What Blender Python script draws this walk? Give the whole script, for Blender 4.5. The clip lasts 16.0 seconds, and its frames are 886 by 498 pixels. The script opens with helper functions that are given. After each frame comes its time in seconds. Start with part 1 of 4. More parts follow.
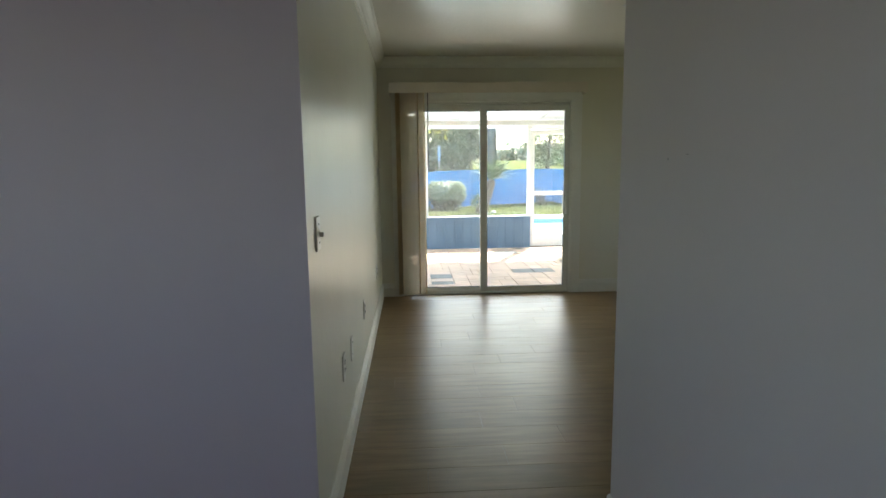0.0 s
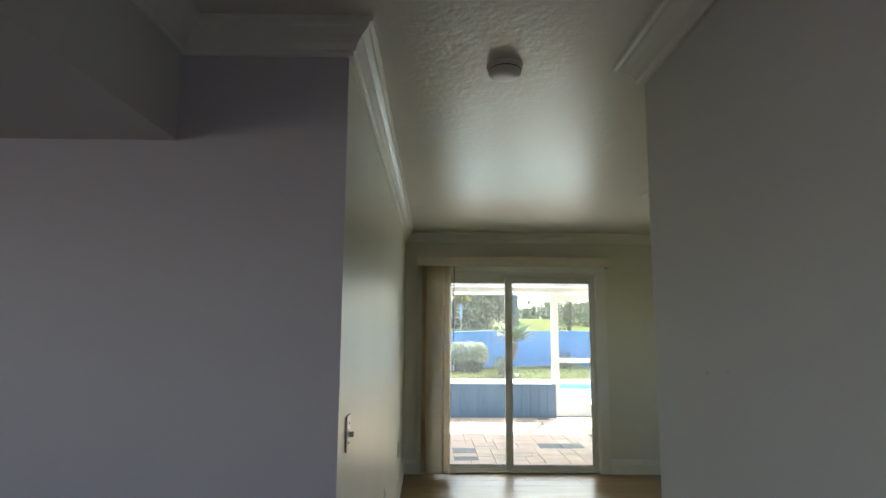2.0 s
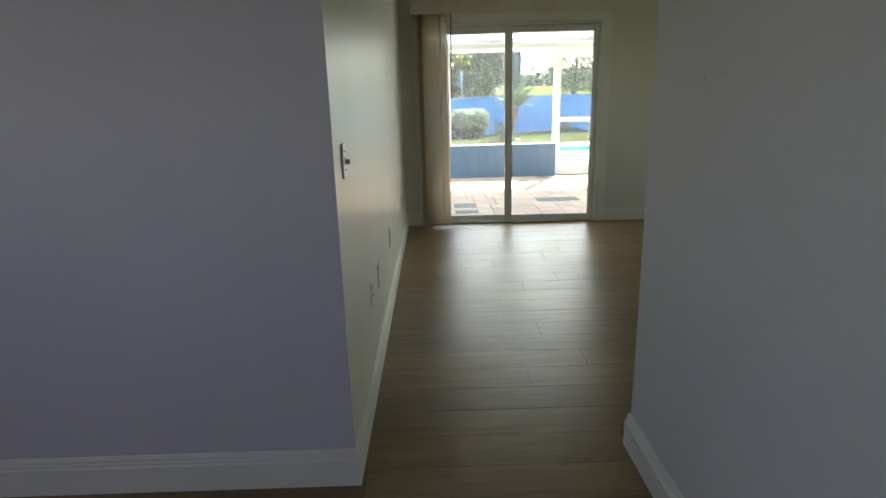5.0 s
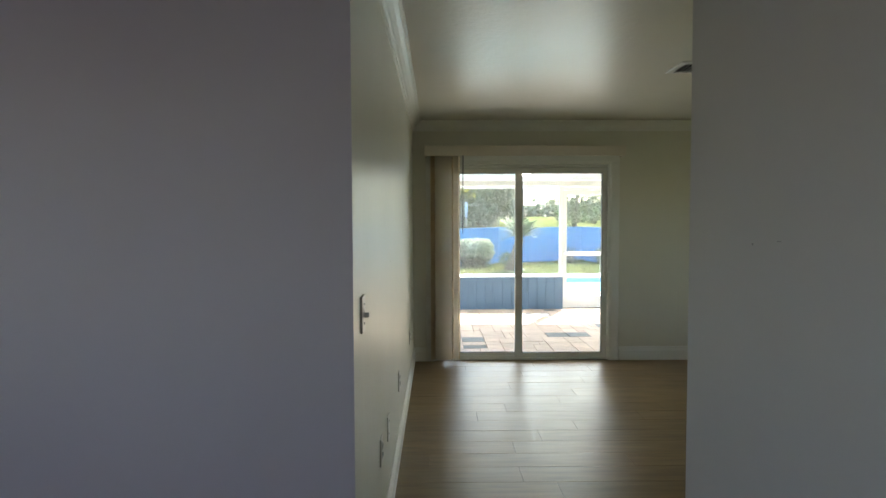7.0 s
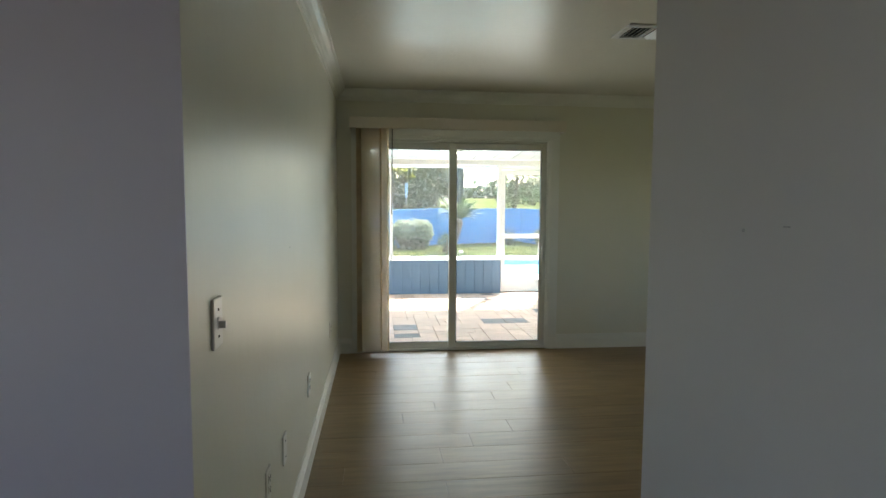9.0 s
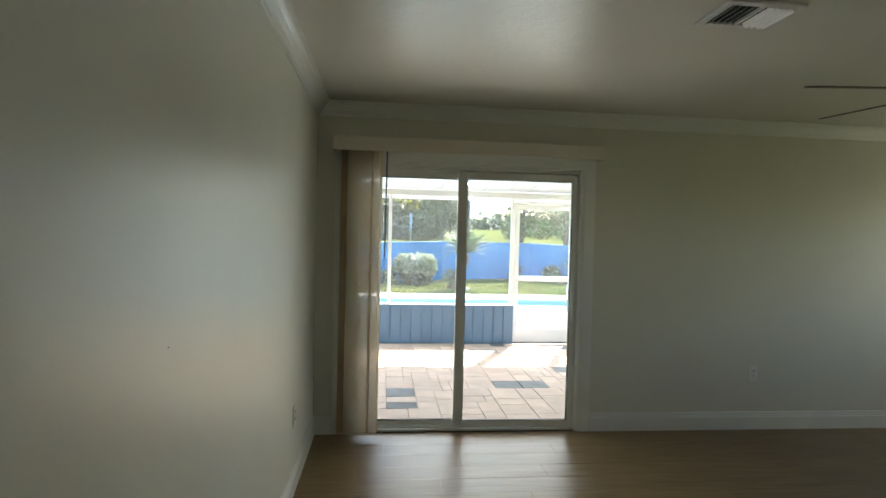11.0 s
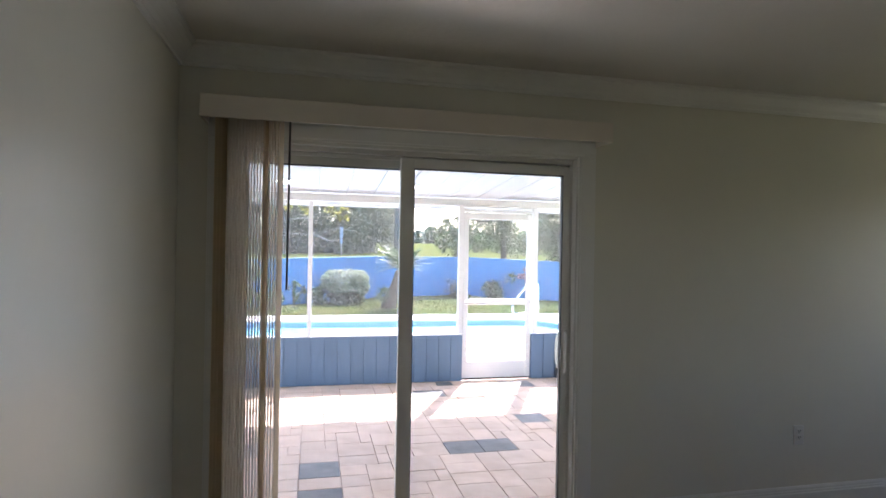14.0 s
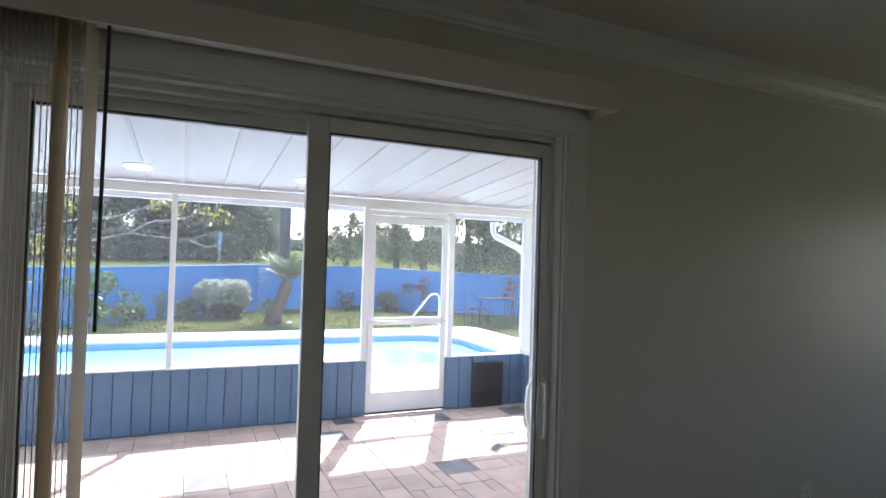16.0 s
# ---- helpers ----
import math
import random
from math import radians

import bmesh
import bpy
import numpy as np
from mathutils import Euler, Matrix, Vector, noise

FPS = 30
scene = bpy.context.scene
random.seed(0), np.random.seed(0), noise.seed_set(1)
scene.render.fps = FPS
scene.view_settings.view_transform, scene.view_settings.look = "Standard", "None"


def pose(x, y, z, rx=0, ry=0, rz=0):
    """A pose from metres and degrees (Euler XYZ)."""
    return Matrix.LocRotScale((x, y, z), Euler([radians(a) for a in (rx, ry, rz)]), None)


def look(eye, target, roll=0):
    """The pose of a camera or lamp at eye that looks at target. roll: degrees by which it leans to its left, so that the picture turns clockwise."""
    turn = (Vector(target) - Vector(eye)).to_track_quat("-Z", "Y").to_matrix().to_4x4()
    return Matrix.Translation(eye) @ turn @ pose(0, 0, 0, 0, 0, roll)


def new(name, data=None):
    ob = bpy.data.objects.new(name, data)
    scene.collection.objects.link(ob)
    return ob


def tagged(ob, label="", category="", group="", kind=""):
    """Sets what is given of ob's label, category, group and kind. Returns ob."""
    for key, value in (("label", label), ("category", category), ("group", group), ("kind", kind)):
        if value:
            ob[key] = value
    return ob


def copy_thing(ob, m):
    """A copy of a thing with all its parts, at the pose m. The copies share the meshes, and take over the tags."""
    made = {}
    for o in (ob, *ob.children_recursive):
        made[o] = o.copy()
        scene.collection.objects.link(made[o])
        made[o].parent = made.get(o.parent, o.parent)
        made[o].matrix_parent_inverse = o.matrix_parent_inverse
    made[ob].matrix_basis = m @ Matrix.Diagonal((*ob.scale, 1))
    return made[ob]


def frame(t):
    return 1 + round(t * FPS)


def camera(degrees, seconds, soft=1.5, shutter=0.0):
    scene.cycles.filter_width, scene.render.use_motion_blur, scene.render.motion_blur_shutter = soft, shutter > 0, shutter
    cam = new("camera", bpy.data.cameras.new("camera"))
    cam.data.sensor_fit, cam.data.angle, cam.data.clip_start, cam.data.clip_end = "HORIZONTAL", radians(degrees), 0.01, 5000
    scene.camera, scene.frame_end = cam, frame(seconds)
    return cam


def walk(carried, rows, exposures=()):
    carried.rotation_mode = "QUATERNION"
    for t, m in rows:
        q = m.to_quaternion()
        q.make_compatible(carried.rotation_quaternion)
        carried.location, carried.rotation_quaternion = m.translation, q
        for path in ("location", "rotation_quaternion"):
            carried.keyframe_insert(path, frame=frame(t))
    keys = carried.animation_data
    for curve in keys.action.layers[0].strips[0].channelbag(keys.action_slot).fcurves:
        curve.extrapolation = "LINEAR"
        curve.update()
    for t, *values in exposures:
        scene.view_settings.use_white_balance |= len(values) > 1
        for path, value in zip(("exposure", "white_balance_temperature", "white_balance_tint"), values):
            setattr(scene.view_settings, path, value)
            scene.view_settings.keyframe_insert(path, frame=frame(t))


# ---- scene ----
cam = camera(75.9, 16.0)
PATH = [
    (0, (0.319, 0.069, 1.337), (0.428, 2.046, 1.056), -0.7),
    (0.5, (0.301, 0.074, 1.368), (0.385, 2.06, 1.147), 0.2),
    (1, (0.284, 0.065, 1.382), (0.352, 2.057, 1.227), 0.7),
    (1.5, (0.276, 0.034, 1.442), (0.322, 2.03, 1.567), 1.0),
    (2, (0.276, 0.052, 1.481), (0.314, 2.034, 1.745), 0.4),
    (2.5, (0.283, 0.091, 1.453), (0.323, 2.086, 1.588), 0.6),
    (3, (0.299, 0.086, 1.408), (0.334, 2.085, 1.34), 0.0),
    (3.5, (0.311, 0.068, 1.342), (0.351, 2.04, 1.011), -1.0),
    (3.7, (0.299, 0.082, 1.328), (0.343, 2.034, 0.894), -0.6),
    (5.8, (0.31, 0.047, 1.328), (0.323, 1.976, 0.803), -1.9),
    (6, (0.303, 0.077, 1.314), (0.309, 2.03, 0.887), -1.4),
    (6.5, (0.279, 0.137, 1.374), (0.261, 2.128, 1.19), -0.9),
    (7, (0.237, 0.204, 1.409), (0.26, 2.202, 1.32), -0.2),
    (7.5, (0.185, 0.276, 1.404), (0.357, 2.266, 1.318), 0.5),
    (8, (0.183, 0.381, 1.393), (0.415, 2.365, 1.295), 0.8),
    (8.5, (0.291, 0.521, 1.401), (0.524, 2.504, 1.284), -0.7),
    (9, (0.371, 0.657, 1.398), (0.599, 2.638, 1.243), 0.3),
    (9.2, (0.381, 0.715, 1.389), (0.616, 2.693, 1.206), 0.4),
    (11.3, (0.490, 1.9, 1.496), (0.704, 3.888, 1.459), 1.6),
    (11.5, (0.466, 1.979, 1.491), (0.712, 3.963, 1.457), 1.9),
    (12, (0.465, 2.189, 1.494), (0.772, 4.165, 1.468), 1.3),
    (12.5, (0.542, 2.413, 1.504), (0.831, 4.392, 1.504), 0.5),
    (13, (0.621, 2.623, 1.506), (0.909, 4.602, 1.48), 0.7),
    (13.5, (0.62, 2.895, 1.499), (1.002, 4.858, 1.49), 1.2),
    (14, (0.619, 3.157, 1.507), (1.063, 5.108, 1.511), 1.0),
    (14.5, (0.683, 3.441, 1.498), (1.096, 5.398, 1.508), 0.9),
    (15, (0.702, 3.722, 1.514), (1.124, 5.677, 1.5), 1.7),
    (15.5, (0.661, 3.991, 1.524), (1.253, 5.902, 1.535), 1.9),
    (16, (0.711, 4.196, 1.513), (1.526, 6.022, 1.558), 1.7),
]
walk(cam, [(t, look(eye, target, roll)) for t, eye, target, roll in PATH],
     [(0.0, 2.82, 6750, 2), (6.0, 2.85, 6750, 2), (9.2, 2.80, 6700, 2), (11.3, 2.66, 6550, 4), (12.5, 2.61, 6300, 13), (14.5, 2.44, 6050, 20), (16.0, 2.04, 5850, 18)])

# ---- world, sun, exposure ----
SUN_AZ, SUN_EL = radians(27), radians(46)
world = bpy.data.worlds.new("sky")
scene.world = world
world.use_nodes = True
wn = world.node_tree.nodes
sky = wn.new("ShaderNodeTexSky")
sky.sky_type, sky.sun_disc = "NISHITA", False
sky.sun_elevation, sky.sun_rotation = SUN_EL, SUN_AZ
sky.air_density, sky.dust_density = 1.0, 1.5
world.node_tree.links.new(sky.outputs[0], wn["Background"].inputs[0])
wn["Background"].inputs[1].default_value = 0.2
sun = new("sun", bpy.data.lights.new("sun", "SUN"))
sun.data.energy, sun.data.angle, sun.data.color = 4.2, radians(0.6), (1.0, 0.95, 0.88)
way_to_sun = Vector((math.sin(SUN_AZ) * math.cos(SUN_EL), math.cos(SUN_AZ) * math.cos(SUN_EL), math.sin(SUN_EL)))
sun.matrix_world = look(way_to_sun * 50, (0, 0, 0))


def opening_light(name, x, y, z, w, h, watts, target, colour):
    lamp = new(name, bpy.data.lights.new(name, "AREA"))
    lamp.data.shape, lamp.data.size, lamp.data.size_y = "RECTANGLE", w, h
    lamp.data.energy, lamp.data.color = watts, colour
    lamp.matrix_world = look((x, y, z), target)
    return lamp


# daylight in the sliding door's opening (sky and garden above, sunlit paving below), in the near room's and living
# room's side windows, unseen and assumed from the lit walls, and an added fill lamp in a made-up south opening
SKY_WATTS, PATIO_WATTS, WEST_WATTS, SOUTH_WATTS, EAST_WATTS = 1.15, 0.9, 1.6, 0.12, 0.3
opening_light("door_sky_daylight", 1.28, 6.13, 1.42, 1.4, 1.0, SKY_WATTS, (1.28, 0, 1.42), (0.88, 0.97, 0.99))
opening_light("door_patio_daylight", 1.28, 6.13, 0.49, 1.4, 0.8, PATIO_WATTS, (1.28, 0, 0.49), (1.0, 0.88, 0.72))
# unseen window assumed from the lit hall walls; its place and tint are tuned
opening_light("west_window_daylight", -3.02, -1.4, 1.65, 1.5, 0.8, WEST_WATTS, (5.0, -1.4, 1.65), (0.99, 0.79, 0.99))
# added fill that brightens the door wall; no window is known here
opening_light("south_fill_lamp", 3.4, 1.84, 1.45, 0.55, 0.95, SOUTH_WATTS, (3.4, 8.0, 1.45), (1.0, 0.93, 0.82))
opening_light("side_window_daylight", 5.62, 5.0, 1.45, 0.45, 0.95, EAST_WATTS, (0, 5.0, 1.45), (1.0, 0.93, 0.82))

# ---- materials ----


class Mat:
    """A small builder of node materials."""

    def __init__(self, name, colour, rough=0.5, metal=0.0, spec=0.5):
        self.m = bpy.data.materials.new(name)
        self.m.use_nodes = True
        self.t = self.m.node_tree
        self.b = self.t.nodes["Principled BSDF"]
        self.b.inputs["Base Color"].default_value = (*colour, 1)
        self.b.inputs["Roughness"].default_value = rough
        self.b.inputs["Metallic"].default_value = metal
        self.b.inputs["Specular IOR Level"].default_value = spec
        self.colour = colour
        self.normal = None

    def node(self, kind, **inputs):
        n = self.t.nodes.new(kind)
        for k, v in inputs.items():
            n.inputs[k.replace("_", " ")].default_value = v
        return n

    def link(self, a, b):
        self.t.links.new(a, b)

    def coords(self, stretch=(1, 1, 1)):
        geo = self.node("ShaderNodeNewGeometry")
        mp = self.node("ShaderNodeMapping")
        mp.inputs["Scale"].default_value = stretch
        self.link(geo.outputs["Position"], mp.inputs[0])
        return mp.outputs[0]

    def noise(self, scale, detail=4.0, stretch=(1, 1, 1), rough=0.55):
        n = self.node("ShaderNodeTexNoise", Scale=scale, Detail=detail, Roughness=rough)
        self.link(self.coords(stretch), n.inputs["Vector"])
        return n.outputs["Fac"]

    def ramp(self, fac, stops):
        r = self.node("ShaderNodeValToRGB")
        e = r.color_ramp.elements
        while len(e) < len(stops):
            e.new(0.5)
        for el, (p, c) in zip(e, stops):
            el.position, el.color = p, (*c, 1)
        self.link(fac, r.inputs[0])
        return r.outputs[0]

    def vary(self, scale, lo, hi, stretch=(1, 1, 1), detail=4.0):
        """Base colour between two colours by noise."""
        self.link(self.ramp(self.noise(scale, detail, stretch), [(0.3, lo), (0.7, hi)]), self.b.inputs["Base Color"])
        return self

    def multiply(self, source, fac):
        mix = self.node("ShaderNodeMix")
        mix.data_type, mix.blend_type = "RGBA", "MULTIPLY"
        mix.inputs[0].default_value = fac
        old = self.b.inputs["Base Color"]
        if old.links:
            self.link(old.links[0].from_socket, mix.inputs[6])
        else:
            mix.inputs[6].default_value = old.default_value
        self.link(source, mix.inputs[7])
        self.link(mix.outputs[2], old)
        return self

    def bump(self, scale, strength, distance=0.002, detail=3.0, stretch=(1, 1, 1)):
        n = self.node("ShaderNodeBump", Strength=strength, Distance=distance)
        self.link(self.noise(scale, detail, stretch), n.inputs["Height"])
        if self.normal:
            self.link(self.normal, n.inputs["Normal"])
        self.normal = n.outputs[0]
        self.link(self.normal, self.b.inputs["Normal"])
        return self

    def rough_by(self, scale, lo, hi, stretch=(1, 1, 1)):
        r = self.node("ShaderNodeMapRange", To_Min=lo, To_Max=hi)
        self.link(self.noise(scale, 4.0, stretch), r.inputs[0])
        self.link(r.outputs[0], self.b.inputs["Roughness"])
        return self

    def per_object(self, amount, island=False):
        """Lightens or darkens each piece by chance."""
        if island:
            out = self.node("ShaderNodeNewGeometry").outputs["Random Per Island"]
        else:
            out = self.node("ShaderNodeObjectInfo").outputs["Random"]
        return self.multiply(self.ramp(out, [(0.0, (1 - amount,) * 3), (1.0, (1.0, 1.0, 1.0))]), 1.0)


M = {}
M["wall"] = Mat("wall_paint", (0.70, 0.685, 0.60), 0.32, 0.0, 0.32).vary(1.3, (0.68, 0.665, 0.58), (0.72, 0.705, 0.615)).bump(7, 0.2, 0.003, 2).bump(22, 0.42, 0.003, 3, (1, 1, 0.65)).rough_by(3, 0.33, 0.41)
M["hall"] = Mat("hall_paint", (0.62, 0.62, 0.62), 0.6).vary(1.1, (0.60, 0.60, 0.605), (0.64, 0.64, 0.64)).bump(20, 0.12, 0.003, 5)
# bluish light on the hall's end wall is put into the paint as lavender
M["hall_end"] = Mat("cool_lit_hall_paint", (0.60, 0.58, 0.64), 0.55).vary(1.1, (0.58, 0.56, 0.62), (0.62, 0.60, 0.66)).bump(20, 0.12, 0.003, 5)
M["ceiling"] = Mat("ceiling_paint", (0.70, 0.68, 0.62), 0.3, 0.0, 0.36).vary(0.9, (0.67, 0.65, 0.595), (0.72, 0.70, 0.64)).bump(26, 0.6, 0.005, 4).bump(90, 0.15, 0.001).rough_by(5, 0.29, 0.40)
M["trim"] = Mat("trim_paint", (0.76, 0.76, 0.72), 0.35).vary(4, (0.73, 0.73, 0.69), (0.78, 0.78, 0.74)).bump(60, 0.05, 0.001)
M["plastic"] = Mat("white_plastic", (0.78, 0.77, 0.73), 0.35).vary(30, (0.75, 0.74, 0.70), (0.79, 0.78, 0.74))
M["slot"] = Mat("dark_slot", (0.03, 0.03, 0.03), 0.6).vary(50, (0.02, 0.02, 0.02), (0.04, 0.04, 0.04))
M["vinyl"] = Mat("white_vinyl", (0.74, 0.74, 0.71), 0.35).vary(6, (0.71, 0.71, 0.68), (0.76, 0.76, 0.73)).bump(80, 0.04, 0.001)
M["gasket"] = Mat("dark_gasket", (0.06, 0.06, 0.06), 0.6).vary(40, (0.05, 0.05, 0.05), (0.07, 0.07, 0.07))
M["valance"] = Mat("valance_cover", (0.70, 0.64, 0.56), 0.5).vary(3, (0.67, 0.61, 0.53), (0.72, 0.66, 0.58)).bump(120, 0.08, 0.001)
M["wood"] = Mat("plank_floor", (0.2, 0.13, 0.08), 0.3, 0.0, 0.42)
M["wood"].vary(3.0, (0.20, 0.135, 0.066), (0.30, 0.205, 0.104), (1.0, 9.0, 1.0), 8).multiply(M["wood"].ramp(M["wood"].noise(1.6, 3, (1, 4, 1)), [(0.35, (0.80, 0.77, 0.72)), (0.6, (1, 1, 1))]), 0.6)
M["wood"].per_object(0.2).bump(30, 0.06, 0.001, 4, (0.25, 3.0, 1)).bump(5, 0.12, 0.004, 3, (0.5, 2.0, 1)).rough_by(6, 0.30, 0.42, (0.4, 3, 1))
M["grout"] = Mat("floor_joint", (0.16, 0.115, 0.07), 0.7).vary(20, (0.14, 0.10, 0.06), (0.18, 0.13, 0.08))
M["paver"] = Mat("concrete_paver", (0.66, 0.51, 0.41), 0.75).vary(5, (0.62, 0.45, 0.34), (0.79, 0.60, 0.48), detail=8).per_object(0.17).bump(9, 0.8, 0.012, 6).bump(60, 0.3, 0.002)
M["paver_dark"] = Mat("slate_grey_paver", (0.11, 0.11, 0.115), 0.7).vary(7, (0.17, 0.165, 0.165), (0.28, 0.27, 0.26), detail=8).per_object(0.25).bump(9, 0.8, 0.012, 6).bump(60, 0.3, 0.002)
M["paver_joint"] = Mat("paver_sand", (0.52, 0.40, 0.32), 0.95).vary(30, (0.46, 0.35, 0.28), (0.57, 0.44, 0.36)).bump(150, 0.4, 0.002)
M["alu"] = Mat("white_aluminium", (0.80, 0.80, 0.80), 0.4).vary(5, (0.71, 0.71, 0.725), (0.77, 0.77, 0.78)).bump(40, 0.03, 0.001)
M["siding"] = Mat("blue_grey_boards", (0.125, 0.20, 0.31), 0.5).vary(4, (0.11, 0.18, 0.28), (0.14, 0.22, 0.34), (3, 3, 1)).per_object(0.12).bump(25, 0.2, 0.002, 5, (4, 4, 0.5))
M["blue"] = Mat("blue_wall_paint", (0.035, 0.22, 0.49), 0.7).vary(0.8, (0.028, 0.195, 0.45), (0.045, 0.24, 0.53), detail=7).bump(30, 0.4, 0.004)
M["deck"] = Mat("white_deck_coating", (0.72, 0.70, 0.66), 0.8).vary(2.0, (0.66, 0.64, 0.60), (0.76, 0.74, 0.70), detail=7).bump(50, 0.5, 0.003)
M["water"] = Mat("pool_water", (0.25, 0.68, 0.8), 0.06).vary(0.35, (0.17, 0.64, 0.80), (0.42, 0.78, 0.85), (0.5, 1.6, 1)).bump(5, 0.22, 0.01, 4)
M["tile"] = Mat("pool_tile", (0.2, 0.38, 0.55), 0.25).vary(14, (0.16, 0.33, 0.50), (0.25, 0.43, 0.60))
M["chrome"] = Mat("polished_rail", (0.80, 0.82, 0.84), 0.22, 0.6).rough_by(20, 0.16, 0.3)
M["black"] = Mat("dark_screen", (0.035, 0.033, 0.032), 0.35).vary(5, (0.025, 0.024, 0.023), (0.055, 0.05, 0.048)).bump(140, 0.2, 0.001)
M["grass"] = Mat("lawn", (0.09, 0.11, 0.035), 0.95, 0.0, 0.0).vary(1.1, (0.06, 0.10, 0.025), (0.15, 0.16, 0.06), detail=10).bump(60, 0.8, 0.03)
M["grass"].multiply(M["grass"].ramp(M["grass"].noise(0.45, 5), [(0.46, (1, 1, 1)), (0.62, (1.0, 0.80, 0.72))]), 0.9)
M["blade"] = Mat("grass_blades", (0.12, 0.16, 0.05), 0.95, 0.0, 0.0).vary(1.2, (0.06, 0.11, 0.025), (0.14, 0.165, 0.055)).per_object(0.35, True)
M["bark"] = Mat("bark", (0.12, 0.10, 0.085), 0.9).vary(6, (0.07, 0.058, 0.05), (0.18, 0.155, 0.135), (1, 1, 0.25), 8).bump(18, 0.8, 0.02, 6, (1, 1, 0.2))
M["pale_bark"] = Mat("pale_branch_bark", (0.38, 0.36, 0.33), 0.9).vary(8, (0.28, 0.26, 0.24), (0.46, 0.44, 0.41)).bump(30, 0.5, 0.01)
M["palm_bark"] = Mat("cycad_trunk", (0.13, 0.09, 0.06), 0.9).vary(30, (0.07, 0.05, 0.035), (0.19, 0.14, 0.095)).bump(35, 1.0, 0.03, 4, (1, 1, 2))
M["pole"] = Mat("weathered_pole", (0.10, 0.12, 0.16), 0.8).vary(3, (0.08, 0.095, 0.125), (0.13, 0.15, 0.19), (3, 3, 0.4)).bump(20, 0.5, 0.01, 5, (3, 3, 0.3))


def leaf_mat(name, lo, hi, translucent=0.35, chance=0.45):
    m = Mat(name, lo, 0.55).vary(1.5, lo, hi).per_object(chance, True)
    t = m.node("ShaderNodeBsdfTranslucent")
    m.link(m.b.inputs["Base Color"].links[0].from_socket, t.inputs[0])
    mix = m.node("ShaderNodeMixShader")
    mix.inputs[0].default_value = translucent
    m.link(m.b.outputs[0], mix.inputs[1])
    m.link(t.outputs[0], mix.inputs[2])
    m.link(mix.outputs[0], m.t.nodes["Material Output"].inputs[0])
    return m


def vane_mat(name, lo, hi, translucent, clear):
    """Thin vinyl: glows when lit from behind, and lets a little light straight through."""
    m = leaf_mat(name, lo, hi, translucent, 0.06)
    out = m.t.nodes["Material Output"].inputs[0]
    body = out.links[0].from_socket
    c = m.node("ShaderNodeBsdfTransparent")
    mix = m.node("ShaderNodeMixShader")
    mix.inputs[0].default_value = clear
    m.link(body, mix.inputs[1])
    m.link(c.outputs[0], mix.inputs[2])
    m.link(mix.outputs[0], out)
    return m


# oak leaves lightened and greyed: distance haze is put into their colour
M["leaf_oak"] = leaf_mat("oak_leaves", (0.16, 0.19, 0.13), (0.29, 0.32, 0.23))
M["moss"] = leaf_mat("hanging_moss", (0.20, 0.21, 0.18), (0.30, 0.31, 0.27))
M["leaf_dark"] = leaf_mat("tree_leaves", (0.06, 0.085, 0.045), (0.14, 0.18, 0.08))
M["leaf_yellow"] = leaf_mat("yellow_green_leaves", (0.30, 0.30, 0.04), (0.50, 0.46, 0.08), 0.5)
M["leaf_pale"] = leaf_mat("variegated_leaves", (0.25, 0.32, 0.19), (0.62, 0.66, 0.54), 0.4, 0.5)
M["leaf_shrub"] = leaf_mat("shrub_leaves", (0.05, 0.10, 0.03), (0.13, 0.22, 0.07))
M["leaf_red"] = leaf_mat("red_leaves", (0.18, 0.06, 0.07), (0.32, 0.13, 0.13))
M["frond"] = leaf_mat("cycad_fronds", (0.055, 0.105, 0.035), (0.12, 0.19, 0.08), 0.15, 0.35)
# pale colour carries the haze over the far trees
M["far"] = leaf_mat("far_trees", (0.13, 0.17, 0.12), (0.22, 0.26, 0.19), 0.2)
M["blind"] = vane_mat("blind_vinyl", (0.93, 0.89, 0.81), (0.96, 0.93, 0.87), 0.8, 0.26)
# the same vinyl coloured tan, for slats without light from behind
M["blind_unlit"] = vane_mat("unlit_blind_vinyl", (0.76, 0.66, 0.50), (0.83, 0.74, 0.59), 0.6, 0.08)
M["wand"] = Mat("dark_wand", (0.03, 0.03, 0.035), 0.4).vary(20, (0.025, 0.025, 0.03), (0.04, 0.04, 0.045))
M["sign"] = Mat("sign_face", (0.3, 0.45, 0.68), 0.4).vary(5, (0.26, 0.41, 0.64), (0.34, 0.49, 0.72))
M["steel"] = Mat("galvanised_post", (0.42, 0.43, 0.44), 0.5, 0.5).vary(10, (0.36, 0.37, 0.38), (0.48, 0.49, 0.50))
M["fan_blade"] = Mat("dark_fan_blade", (0.07, 0.05, 0.035), 0.45).vary(6, (0.05, 0.035, 0.025), (0.09, 0.065, 0.045), (8, 1, 1))
M["fan_metal"] = Mat("bronze_fan_metal", (0.10, 0.08, 0.06), 0.4, 0.6).rough_by(15, 0.35, 0.5)
M["lit_opal"] = Mat("lit_diffuser", (0.85, 0.85, 0.83), 0.35).vary(10, (0.83, 0.83, 0.81), (0.86, 0.86, 0.84))
M["lit_opal"].b.inputs["Emission Color"].default_value, M["lit_opal"].b.inputs["Emission Strength"].default_value = (1, 1, 0.97, 1), 2.5
M["roof_pan"] = Mat("roof_pan_enamel", (0.60, 0.61, 0.63), 0.45).vary(3, (0.47, 0.48, 0.51), (0.54, 0.55, 0.58), (3, 0.5, 1)).bump(40, 0.03, 0.001)

